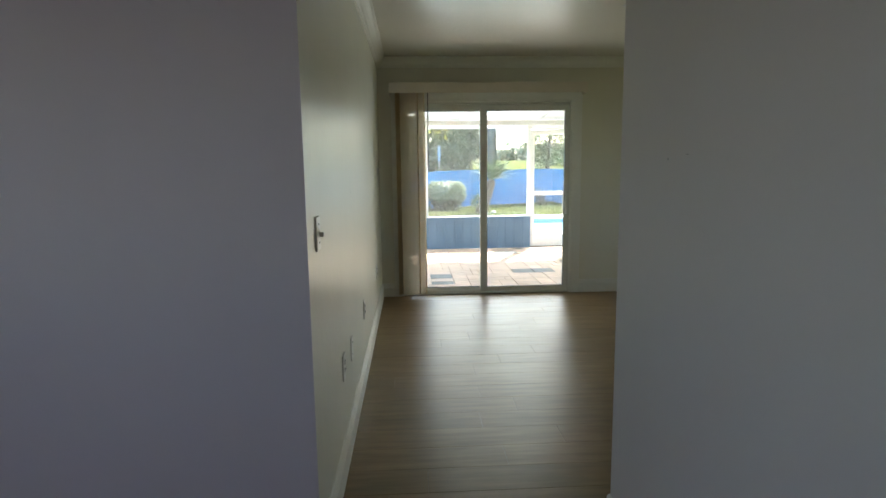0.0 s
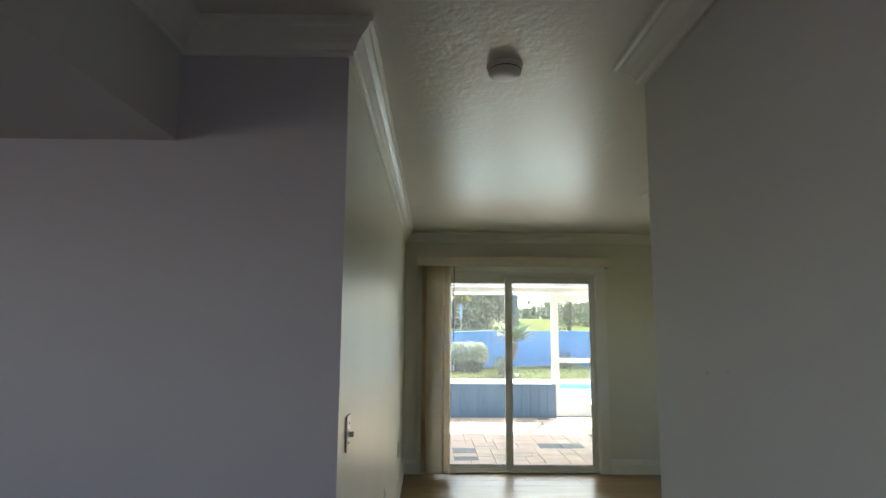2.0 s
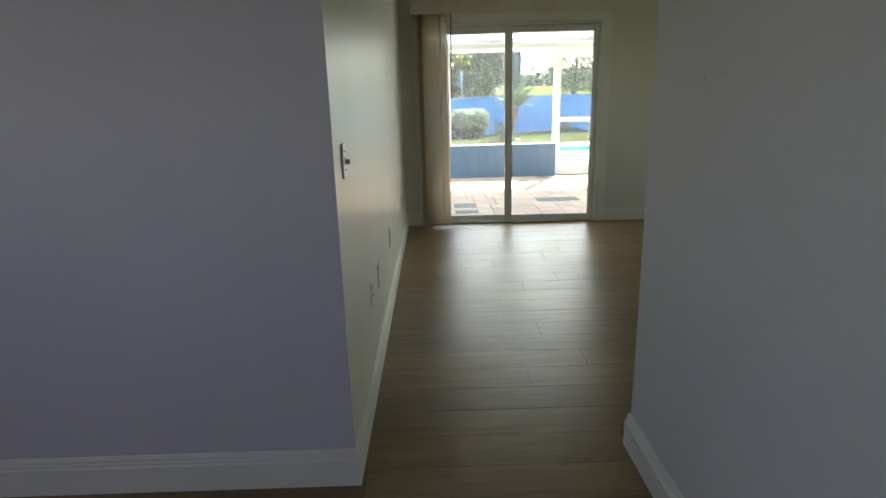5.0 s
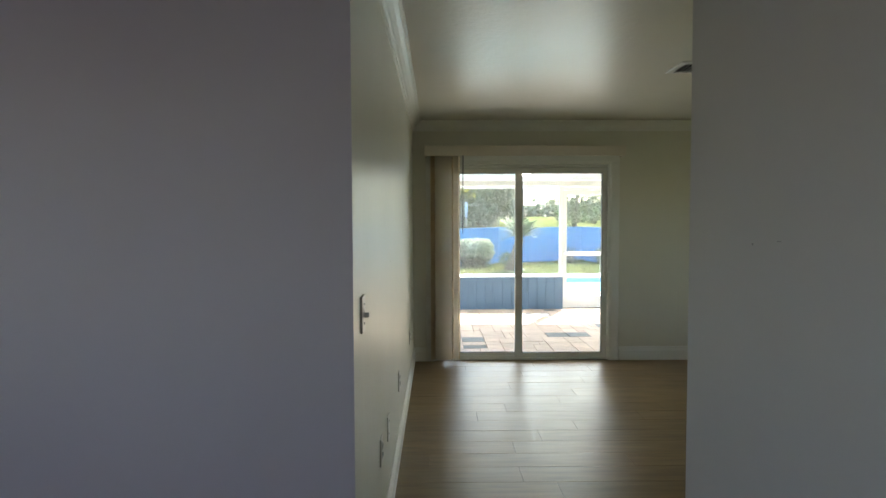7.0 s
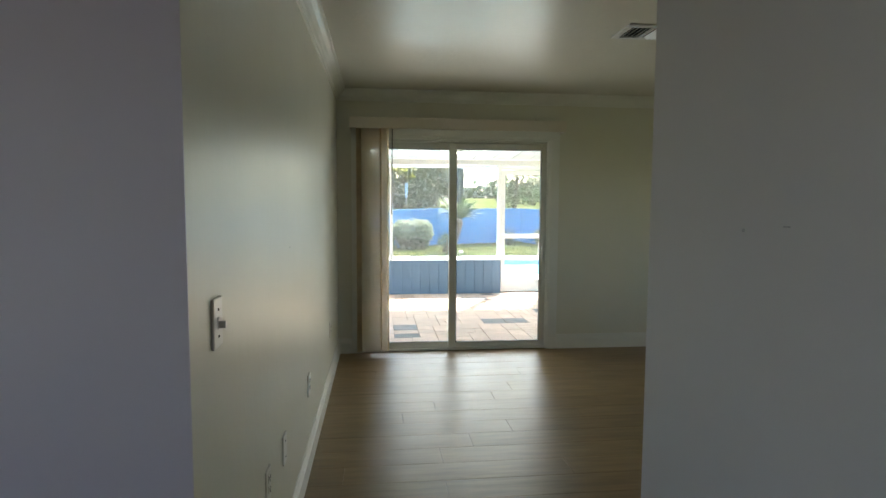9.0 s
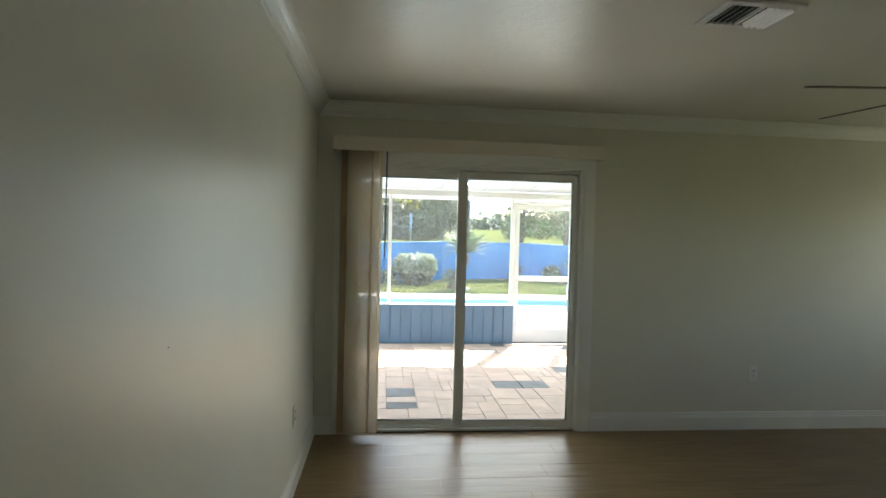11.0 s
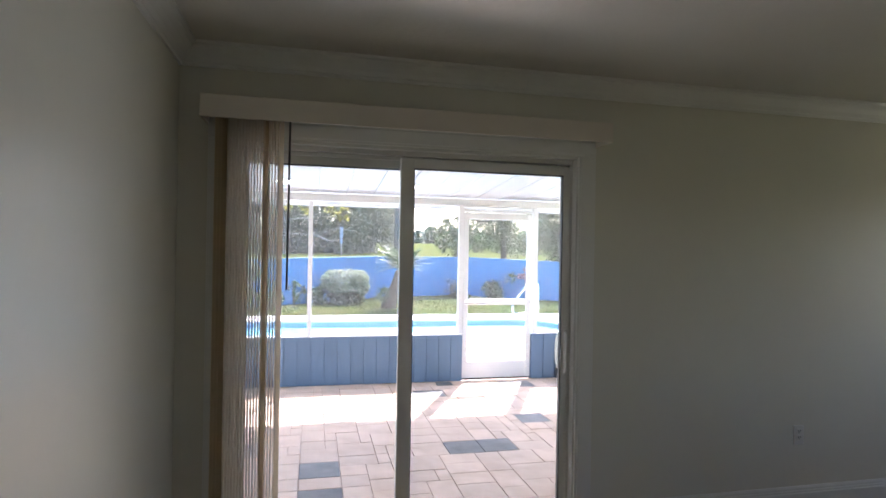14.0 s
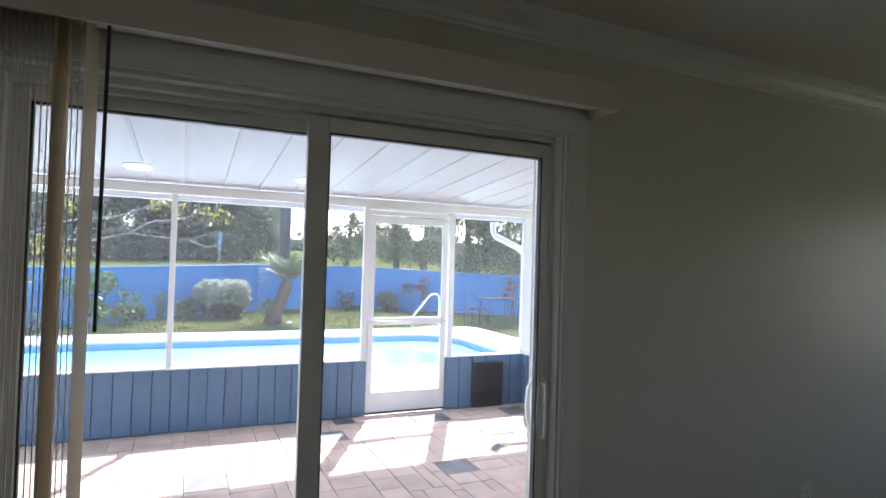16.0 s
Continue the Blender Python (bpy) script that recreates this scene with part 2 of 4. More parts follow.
glass = Mat("clear_pane", (1, 1, 1), 0.0)
g_t = glass.node("ShaderNodeBsdfTransparent")
g_t.inputs[0].default_value = (0.96, 0.97, 0.96, 1)
g_g = glass.node("ShaderNodeBsdfGlossy", Roughness=0.02)
g_f = glass.node("ShaderNodeFresnel", IOR=1.3)
g_mix = glass.node("ShaderNodeMixShader")
for a, b in ((g_f.outputs[0], 0), (g_t.outputs[0], 1), (g_g.outputs[0], 2)):
    glass.link(a, g_mix.inputs[b])
glass.link(g_mix.outputs[0], glass.t.nodes["Material Output"].inputs[0])
M["glass"] = glass
screen = Mat("insect_screen", (0.25, 0.26, 0.27), 0.8)
s_t = screen.node("ShaderNodeBsdfTransparent")
s_d = screen.node("ShaderNodeBsdfDiffuse")
s_d.inputs[0].default_value = (0.45, 0.46, 0.48, 1)
s_mix = screen.node("ShaderNodeMixShader")
s_mix.inputs[0].default_value = 0.17
screen.link(s_t.outputs[0], s_mix.inputs[1])
screen.link(s_d.outputs[0], s_mix.inputs[2])
screen.link(s_mix.outputs[0], screen.t.nodes["Material Output"].inputs[0])
M["screen"] = screen

# ---- mesh helpers ----


def box(bm, x0, y0, z0, x1, y1, z1, bevel=0.0):
    vs = [bm.verts.new((x, y, z)) for x in (x0, x1) for y in (y0, y1) for z in (z0, z1)]
    fs = [bm.faces.new([vs[i] for i in f]) for f in ((0, 1, 3, 2), (4, 6, 7, 5), (0, 4, 5, 1), (2, 3, 7, 6), (0, 2, 6, 4), (1, 5, 7, 3))]
    if bevel:
        bmesh.ops.bevel(bm, geom=list({e for f in fs for e in f.edges}), offset=bevel, segments=2, affect="EDGES", profile=0.5)
    return bm


def boxes(*specs, bevel=0.0):
    bm = bmesh.new()
    for s in specs:
        box(bm, *s, bevel=bevel)
    return bm


def finish(name, bm, mat, smooth=False):
    bmesh.ops.recalc_face_normals(bm, faces=bm.faces)
    me = bpy.data.meshes.new(name)
    bm.to_mesh(me)
    bm.free()
    me.materials.append(M[mat].m)
    if smooth:
        me.polygons.foreach_set("use_smooth", [True] * len(me.polygons))
    return new(name, me)


def part(name, bm, mat, parent, label="", smooth=False):
    ob = finish(name, bm, mat, smooth)
    ob.parent = parent
    if label:
        tagged(ob, label)
    return ob


def thing(name, bm, mat, label, category, kind="", group="", smooth=False):
    return tagged(finish(name, bm, mat, smooth), label, category, group, kind)


def holder(name, label, category, at=(0, 0, 0), kind="", group=""):
    ob = new(name)
    ob.location = at
    ob.empty_display_size = 0.1
    return tagged(ob, label, category, group, kind)


def sweep(bm, profile, path, closed_ends=True):
    """A profile of (out, up) points along a level path of (x, y, z) points; out is to the left of the way."""
    rings = []
    n = len(path)
    for i, p in enumerate(path):
        p = Vector(p)
        d0 = (p - Vector(path[i - 1])).normalized() if i else None
        d1 = (Vector(path[i + 1]) - p).normalized() if i < n - 1 else None
        a, b = d0 or d1, d1 or d0
        n0, n1 = Vector((-a.y, a.x, 0)), Vector((-b.y, b.x, 0))
        m = (n0 + n1).normalized()
        m /= max(0.3, m.dot(n0))
        rings.append([bm.verts.new(p + m * o + Vector((0, 0, u))) for o, u in profile])
    k = len(profile)
    for r, s in zip(rings, rings[1:]):
        for j in range(k):
            bm.faces.new((r[j], r[(j + 1) % k], s[(j + 1) % k], s[j]))
    if closed_ends:
        bm.faces.new(rings[0])
        bm.faces.new(rings[-1])
    return bm


def tube(bm, pts, radii, sides=8, cap=True):
    """A round tube along points, with a radius for each."""
    pts = [Vector(p) for p in pts]
    if not isinstance(radii, (list, tuple)):
        radii = [radii] * len(pts)
    rings = []
    for i, p in enumerate(pts):
        d = (pts[min(i + 1, len(pts) - 1)] - pts[max(i - 1, 0)]).normalized()
        ref = Vector((1, 0, 0)) if abs(d.x) < 0.8 else Vector((0, 1, 0))
        u = d.cross(ref).normalized()
        v = d.cross(u)
        rings.append([bm.verts.new(p + (u * math.cos(a) + v * math.sin(a)) * radii[i]) for a in (2 * math.pi * k / sides for k in range(sides))])
    for r, s in zip(rings, rings[1:]):
        for k in range(sides):
            bm.faces.new((r[k], r[(k + 1) % sides], s[(k + 1) % sides], s[k]))
    if cap:
        bm.faces.new(rings[0])
        bm.faces.new(rings[-1])
    return bm


def disc_stack(bm, rings, sides=32, at=(0, 0, 0)):
    """A lathe about z: rings of (radius, z)."""
    x, y, z0 = at
    loops = [[bm.verts.new((x + r * math.cos(2 * math.pi * k / sides), y + r * math.sin(2 * math.pi * k / sides), z0 + z)) for k in range(sides)] for r, z in rings]
    for a, b in zip(loops, loops[1:]):
        for k in range(sides):
            bm.faces.new((a[k], a[(k + 1) % sides], b[(k + 1) % sides], b[k]))
    bm.faces.new(loops[0])
    bm.faces.new(loops[-1])
    return bm

# ---- the house's shell ----
H, YD, YL, XR, YR, XE = 2.44, 5.985, 1.81, 1.03, 1.975, 5.6
DX0, DX1, DZ = 0.22, 2.005, 2.02
S = "structure"
thing("subfloor", boxes((-3.2, -2.7, -0.12, XE + 0.2, YD + 0.2, -0.010)), "grout", "dark floor joints beneath the wood-look planks", "floor", S)
thing("ceiling", boxes((-3.2, -2.7, H, XE + 0.2, YD, H + 0.1)), "ceiling", "glossy off-white ceiling with knockdown texture", "ceiling", S)
thing("wall_west", boxes((-0.15, YL + 0.004, 0, 0, YD, H)), "wall", "pale semi-gloss textured painted wall beside the floor", "wall", S)
thing("wall_hall_end", boxes((-3.0, YL, 0, -0.15, YL + 0.15, H), (-0.15, YL, 0, 0, YL + 0.004, H)), "hall_end", "pale grey painted wall facing the hall, its cool light tinted in", "wall", S)
thing("wall_hall_east", boxes((XR, -2.5, 0, XR + 0.12, YR, H)), "hall", "grey-white painted hall wall with a small scuff", "wall", S)
# the opening at x 3.1 to 3.7 is made up for the south fill lamp
thing("wall_south", boxes((XR + 0.12, YR - 0.12, 0, 3.1, YR, H), (3.7, YR - 0.12, 0, XE, YR, H), (3.1, YR - 0.12, 0, 3.7, YR, 0.95), (3.1, YR - 0.12, 1.95, 3.7, YR, H)), "wall", "pale painted wall behind the living room", "wall", S)
thing("wall_east", boxes((XE, YR - 0.12, 0, XE + 0.15, 4.75, H), (XE, 5.25, 0, XE + 0.15, YD, H), (XE, 4.75, 0, XE + 0.15, 5.25, 0.95), (XE, 4.75, 1.95, XE + 0.15, 5.25, H)), "wall", "pale painted side wall of the living room", "wall", S)
thing("wall_north", boxes((-0.15, YD, 0, DX0, YD + 0.2, H), (DX1, YD, 0, XE + 0.15, YD + 0.2, H), (DX0, YD, DZ, DX1, YD + 0.2, H)), "wall", "pale painted wall with a sliding patio door", "wall", S)
# out-of-view opening for the assumed west window
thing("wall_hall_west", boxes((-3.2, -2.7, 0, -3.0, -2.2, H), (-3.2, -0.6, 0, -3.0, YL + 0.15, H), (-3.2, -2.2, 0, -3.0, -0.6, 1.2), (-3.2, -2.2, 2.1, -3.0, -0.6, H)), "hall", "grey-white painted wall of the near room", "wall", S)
thing("wall_hall_back", boxes((-3.0, -2.7, 0, XR + 0.12, -2.5, H)), "hall", "plain grey-white painted wall behind the hall", "wall", S)
thing("soffit", boxes((-3.0, -2.5, 2.055, -0.54, YL, H - 0.004)), "hall", "dropped grey-white soffit beneath the hall ceiling", "soffit", S)

# scuffs on the walls
thing("wall_scuff", boxes((XR - 0.0025, 1.614, 1.352, XR - 0.0005, 1.619, 1.358)), "steel", "tiny dark mark on the painted wall", "mark")
thing("nail_hole", boxes((0.0005, 3.109, 1.215, 0.002, 3.112, 1.218)), "slot", "tiny dark nail hole in the textured wall", "mark")
thing("wall_scuff", boxes((XR - 0.0025, 1.500, 1.364, XR - 0.0005, 1.514, 1.3665)), "steel", "small dark scuff mark on the painted wall", "mark")

CROWN = [(0, -0.100), (0.012, -0.100), (0.016, -0.088), (0.023, -0.085), (0.031, -0.064), (0.048, -0.042), (0.066, -0.028), (0.071, -0.018), (0.084, -0.015), (0.086, -0.001), (0, -0.001)]
BASE = [(0, 0.0), (0.017, 0.0), (0.017, 0.100), (0.013, 0.105), (0.013, 0.115), (0.010, 0.119), (0.010, 0.130), (0.005, 0.141), (0, 0.141)]


def trim(name, profile, path, label, category):
    return thing(name, sweep(bmesh.new(), profile, path), "trim", label, category, S)


CL, BL = "white profiled crown moulding beneath the ceiling", "white profiled baseboard along the floor"
trim("crown_moulding", CROWN, [(XR, -2.5, H), (XR, YR, H), (XE, YR, H), (XE, YD, H), (0, YD, H), (0, YL, H), (-0.54, YL, H)], CL, "crown moulding")
trim("crown_moulding", CROWN, [(-0.54, YL, H), (-0.54, -2.5, H)], CL, "crown moulding")
trim("baseboard", BASE, [(XR, -2.5, 0), (XR, YR, 0), (XE, YR, 0), (XE, YD, 0), (DX1 + 0.1, YD, 0)], BL, "baseboard")
trim("baseboard", BASE, [(DX0 - 0.09, YD, 0), (0, YD, 0), (0, YL, 0), (-3.0, YL, 0)], BL, "baseboard")

# ---- sliding door ----
door = holder("door_1", "closed white vinyl sliding patio door with two glass panels", "sliding door", (1.11, YD + 0.08, 0), S)
inv = Matrix.Translation(-Vector(door.location))


def dpart(name, bm, mat, parent=None, label=""):
    """Door parts are written in world places and hung under the door."""
    ob = part(name, bm, mat, parent or door, label)
    if parent is None:
        ob.matrix_parent_inverse = inv
    return ob


FY = YD + 0.045
dpart("head", boxes((DX0, FY, 1.985, DX1, FY + 0.12, DZ), (DX0, FY + 0.035, 1.965, DX1, FY + 0.05, 1.985), (DX0, FY + 0.075, 1.965, DX1, FY + 0.085, 1.985), bevel=0.002), "vinyl")
dpart("sill", boxes((DX0, FY - 0.02, 0.0, DX1, FY + 0.13, 0.018), (DX0, FY + 0.005, 0.018, DX1, FY + 0.012, 0.030), (DX0, FY + 0.045, 0.018, DX1, FY + 0.052, 0.030), bevel=0.002), "vinyl")
dpart("jamb", boxes((DX0, FY, 0.018, DX0 + 0.03, FY + 0.12, 1.985), bevel=0.002), "vinyl")
dpart("jamb", boxes((DX1 - 0.028, FY, 0.018, DX1, FY + 0.12, 1.985), bevel=0.002), "vinyl")


def sash(x0, x1, y, z0, z1, gz0, gz1, left, right):
    fr = dpart("sash_frame", boxes((x0, y, z0, x0 + left, y + 0.035, z1), (x1 - right, y, z0, x1, y + 0.035, z1), (x0 + left, y, z0, x1 - right, y + 0.035, gz0), (x0 + left, y, gz1, x1 - right, y + 0.035, z1), bevel=0.003), "vinyl")
    gk = boxes((x0 + left, y + 0.004, gz0, x0 + left + 0.005, y + 0.03, gz1), (x1 - right - 0.005, y + 0.004, gz0, x1 - right, y + 0.03, gz1),
               (x0 + left, y + 0.004, gz0, x1 - right, y + 0.03, gz0 + 0.005), (x0 + left, y + 0.004, gz1 - 0.006, x1 - right, y + 0.03, gz1))
    part("gasket", gk, "gasket", fr, "thin dark glazing gasket")
    gl = part("pane", boxes((x0 + left + 0.002, y + 0.015, gz0 + 0.002, x1 - right - 0.002, y + 0.021, gz1 - 0.002)), "glass", fr, "clear glass pane")
    gl.visible_shadow = False
    return fr


GZ0, GZ1 = 0.066, 1.925
slider = sash(1.047, DX1 - 0.026, FY + 0.006, 0.024, 1.975, GZ0, GZ1, 0.070, 0.035)
fixed = sash(DX0 + 0.028, 1.113, FY + 0.056, 0.024, 1.975, GZ0 - 0.006, GZ1, 0.05, 0.050)


def pull(y, out):
    bm = boxes((1.955, min(y, y + out * 0.008), 0.84, 1.978, max(y, y + out * 0.008), 1.08), bevel=0.003)
    tube(bm, [(1.966, y + out * 0.006, 0.855), (1.962, y + out * 0.03, 0.862), (1.955, y + out * 0.045, 0.90), (1.953, y + out * 0.048, 0.96), (1.955, y + out * 0.045, 1.02), (1.962, y + out * 0.03, 1.058), (1.966, y + out * 0.006, 1.065)], 0.009, 8)
    return bm


part("handle", pull(FY + 0.006, -1), "vinyl", slider, "white curved pull handle", True)
part("handle", pull(FY + 0.041, 1), "vinyl", slider, "white outer pull handle", True)
dpart("latch_plate", boxes((1.94, FY + 0.0, 0.905, 1.955, FY + 0.006, 0.985), bevel=0.002), "vinyl")


def casing_board(x0, z0, x1, z1):
    return boxes((x0, YD - 0.016, z0, x1, YD, z1), (x0 + (0.012 if z1 - z0 > 1 else 0), YD - 0.02, z0 + (0 if z1 - z0 > 1 else 0.012), x1 - (0.012 if z1 - z0 > 1 else 0), YD - 0.014, z1 - (0 if z1 - z0 > 1 else 0.012)), bevel=0.003)


CSL = "white flat wooden casing around the sliding door"
thing("door_casing", casing_board(DX1 - 0.003, 0, DX1 + 0.095, DZ), "trim", CSL, "door casing", S)
thing("door_casing", casing_board(DX0 - 0.088, 0, DX0 + 0.003, DZ), "trim", CSL, "door casing", S)
thing("door_casing", casing_board(DX0 - 0.088, DZ + 0.001, DX1 + 0.095, DZ + 0.09), "trim", CSL, "door casing", S)
thing("door_reveal", boxes((DX0 - 0.0, YD - 0.002, 0.0, DX0 + 0.012, FY, DZ), (DX1 - 0.012, YD - 0.002, 0.0, DX1, FY, DZ), (DX0 + 0.012, YD - 0.002, DZ - 0.012, DX1 - 0.012, FY, DZ)), "trim", "white painted reveal inside the door opening", "door reveal", S)

# ---- vertical blind ----
VX0, VX1, VY0, VZ0, VZ1 = 0.125, 2.105, 5.80, 2.073, 2.173
blind = holder("vertical_blind", "drawn-aside beige vertical blind hanging from a valance over the door", "blind", (VX0, YD, VZ1))
binv = Matrix.Translation(-Vector(blind.location))


def bpart(name, bm, mat, label=""):
    ob = part(name, bm, mat, blind, label)
    ob.matrix_parent_inverse = binv
    return ob


bpart("valance", boxes((VX0, VY0, VZ0, VX1, VY0 + 0.012, VZ1), (VX0, VY0 + 0.012, VZ0, VX0 + 0.012, YD - 0.001, VZ1), (VX1 - 0.012, VY0 + 0.012, VZ0, VX1, YD - 0.001, VZ1), (VX0 + 0.012, VY0 + 0.012, VZ1 - 0.012, VX1 - 0.012, YD - 0.001, VZ1), bevel=0.002), "valance", "beige boxed valance")
bpart("headrail", boxes((VX0 + 0.03, 5.875, 2.10, VX1 - 0.03, 5.925, 2.14), bevel=0.003), "vinyl", "white head rail")
rng = random.Random(5)


def slat(x, y, deg, width=0.089, z0=0.035, z1=2.10):
    """One bowed hanging vane."""
    bm = bmesh.new()
    n, prev = 6, None
    c, s = math.cos(radians(deg)), math.sin(radians(deg))
    for i in range(n + 1):
        u = (i / n - 0.5) * width
        w = 0.0015 * (1 - (2 * i / n - 1) ** 2)
        col = []
        for t in (0.0, 0.0012):
            px, py = x + u * c - (w + t) * s, y + u * s + (w + t) * c
            col += [bm.verts.new((px, py, z0)), bm.verts.new((px, py, z1))]
        if prev:
            for a, b in ((0, 1), (3, 2), (2, 0), (1, 3)):
                bm.faces.new((prev[a], prev[b], col[b], col[a]))
        else:
            bm.faces.new((col[0], col[1], col[3], col[2]))
        prev = col
    bm.faces.new((prev[0], prev[2], prev[3], prev[1]))
    return bm


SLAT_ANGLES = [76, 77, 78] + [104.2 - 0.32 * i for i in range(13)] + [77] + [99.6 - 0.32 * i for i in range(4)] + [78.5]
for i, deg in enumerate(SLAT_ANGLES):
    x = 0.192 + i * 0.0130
    # slats turned to the room get the vinyl's shaded copy
    ob = bpart("slat", slat(x, 5.90, deg + rng.uniform(-0.4, 0.4), z0=0.03 + rng.uniform(0, 0.008)), "blind_unlit" if deg < 79 else "blind", "slat turned to the room, coloured tan as unlit" if deg == 77 and i > 5 else "")
bpart("carrier_clip", boxes(*[(0.188 + i * 0.0130, 5.893, 2.09, 0.196 + i * 0.0130, 5.907, 2.11) for i in range(len(SLAT_ANGLES))]), "plastic")
bpart("tilt_wand", tube(bmesh.new(), [(0.504, 5.865, 2.09), (0.502, 5.865, 1.7), (0.500, 5.865, 1.31)], 0.0048, 8), "wand", "thin dark tilt wand")
bpart("bottom_chain", tube(bmesh.new(), [(0.20, 5.868, 0.045), (0.30, 5.866, 0.036), (0.40, 5.867, 0.040), (0.49, 5.868, 0.034), (0.515, 5.872, 0.05)], 0.0025, 6), "plastic", "white beaded bottom chain")

# ---- switches and outlets ----


def plate(name, label, category, at, rz, parts):
    """A wall plate, built facing -y about the middle of its back, then turned."""
    h = holder(name, label, category)
    part("cover_plate", boxes((-0.036, -0.007, -0.058, 0.036, 0, 0.058), bevel=0.003), "plastic", h)
    for pname, bm, mat in parts:
        part(pname, bm, mat, h)
    h.matrix_world = pose(*at, 0, 0, rz)
    return h


def receptacles():
    out = []
    for z in (-0.026, 0.012):
        out.append(("receptacle", boxes((-0.017, -0.010, z, 0.017, -0.006, z + 0.028), bevel=0.002), "plastic"))
        out.append(("slot", boxes((-0.009, -0.0108, z + 0.010, -0.006, -0.0098, z + 0.020), (0.006, -0.0108, z + 0.010, 0.009, -0.0098, z + 0.020), (-0.003, -0.0108, z + 0.003, 0.003, -0.0098, z + 0.008)), "slot"))
    return out


def blank():
    return [("screw", boxes((-0.003, -0.0085, 0.028, 0.003, -0.0068, 0.034)), "slot"), ("screw", boxes((-0.003, -0.0085, -0.034, 0.003, -0.0068, -0.028)), "slot")]


toggle = [("toggle", boxes((-0.005, -0.024, -0.012, 0.005, -0.006, 0.004), bevel=0.002), "plastic"), ("surround", boxes((-0.008, -0.009, -0.014, 0.008, -0.006, 0.014), bevel=0.001), "plastic"),
          ("screw", boxes((-0.003, -0.0085, 0.028, 0.003, -0.0068, 0.034)), "slot"), ("screw", boxes((-0.003, -0.0085, -0.034, 0.003, -0.0068, -0.028)), "slot")]
plate("light_switch", "white toggle light switch on the textured wall", "light switch", (0.0, 1.995, 1.125), 90, toggle)
OL = "white duplex outlet low on the painted wall"
plate("outlet", OL, "outlet", (0.0, 3.675, 0.44), 90, receptacles())
plate("outlet", OL, "outlet", (0.0, 5.05, 0.435), 90, receptacles())
plate("outlet", "white duplex outlet beside a blank plate", "outlet", (0.0, 2.545, 0.46), 90, receptacles())
plate("blank_plate", "white blank wall plate low on the wall", "wall plate", (0.0, 2.885, 0.437), 90, blank())
plate("outlet", OL, "outlet", (3.45, YD, 0.445), 0, receptacles())

# ---- ceiling fixtures ----
smoke = holder("smoke_detector", "round white smoke detector on the textured ceiling", "smoke detector", (0.54, 2.06, H))
part("base", disc_stack(bmesh.new(), [(0.066, 0.0), (0.068, -0.004), (0.066, -0.012)]), "plastic", smoke, "", True)
part("body", disc_stack(bmesh.new(), [(0.060, -0.012), (0.060, -0.030), (0.052, -0.040), (0.036, -0.045), (0.012, -0.046)]), "plastic", smoke, "", True)
part("vent_slot", disc_stack(bmesh.new(), [(0.0612, -0.018), (0.0612, -0.021)]), "slot", smoke, "dark vent slot")

vent = holder("ceiling_vent", "white metal ceiling air register with slanted louvres", "air vent", (1.975, 3.99, H))
part("frame", boxes((-0.165, -0.13, -0.012, -0.13, 0.13, 0), (0.13, -0.13, -0.012, 0.165, 0.13, 0), (-0.13, -0.13, -0.012, 0.13, -0.095, 0), (-0.13, 0.095, -0.012, 0.13, 0.13, 0), bevel=0.003), "alu", vent)
part("duct", boxes((-0.13, -0.095, -0.003, 0.13, 0.095, -0.001)), "slot", vent, "dark duct behind the louvres")
part("divider", boxes((-0.006, -0.095, -0.014, 0.006, 0.095, -0.003)), "alu", vent)
for sx in (-1, 1):
    for k in range(4):
        bm = bmesh.new()
        x = sx * (0.03 + k * 0.027)
        vs = [bm.verts.new(v) for v in ((x, -0.095, -0.004), (x, 0.095, -0.004), (x + sx * 0.02, 0.095, -0.022), (x + sx * 0.02, -0.095, -0.022), (x + sx * 0.002, -0.095, -0.004), (x + sx * 0.002, 0.095, -0.004), (x + sx * 0.022, 0.095, -0.022), (x + sx * 0.022, -0.095, -0.022))]
        for f in ((0, 1, 2, 3), (4, 5, 6, 7), (0, 1, 5, 4), (2, 3, 7, 6), (0, 3, 7, 4), (1, 2, 6, 5)):
            bm.faces.new([vs[i] for i in f])
        part("louvre", bm, "alu", vent)

FANX, FANY, FANZ, FANR = 2.88, 3.90, 2.15, 0.64
fan = holder("ceiling_fan", "dark five-blade ceiling fan hanging beneath the ceiling", "ceiling fan", (FANX, FANY, H))
part("canopy", disc_stack(bmesh.new(), [(0.07, 0), (0.068, -0.03), (0.03, -0.055)]), "fan_metal", fan, "", True)
part("downrod", tube(bmesh.new(), [(0, 0, -0.05), (0, 0, -0.20)], 0.012, 12), "fan_metal", fan)
part("motor", disc_stack(bmesh.new(), [(0.04, -0.18), (0.10, -0.20), (0.115, -0.24), (0.115, -0.30), (0.08, -0.33), (0.05, -0.345)]), "fan_metal", fan, "", True)
a0 = math.atan2(4.0 - FANY, 2.18 - FANX)
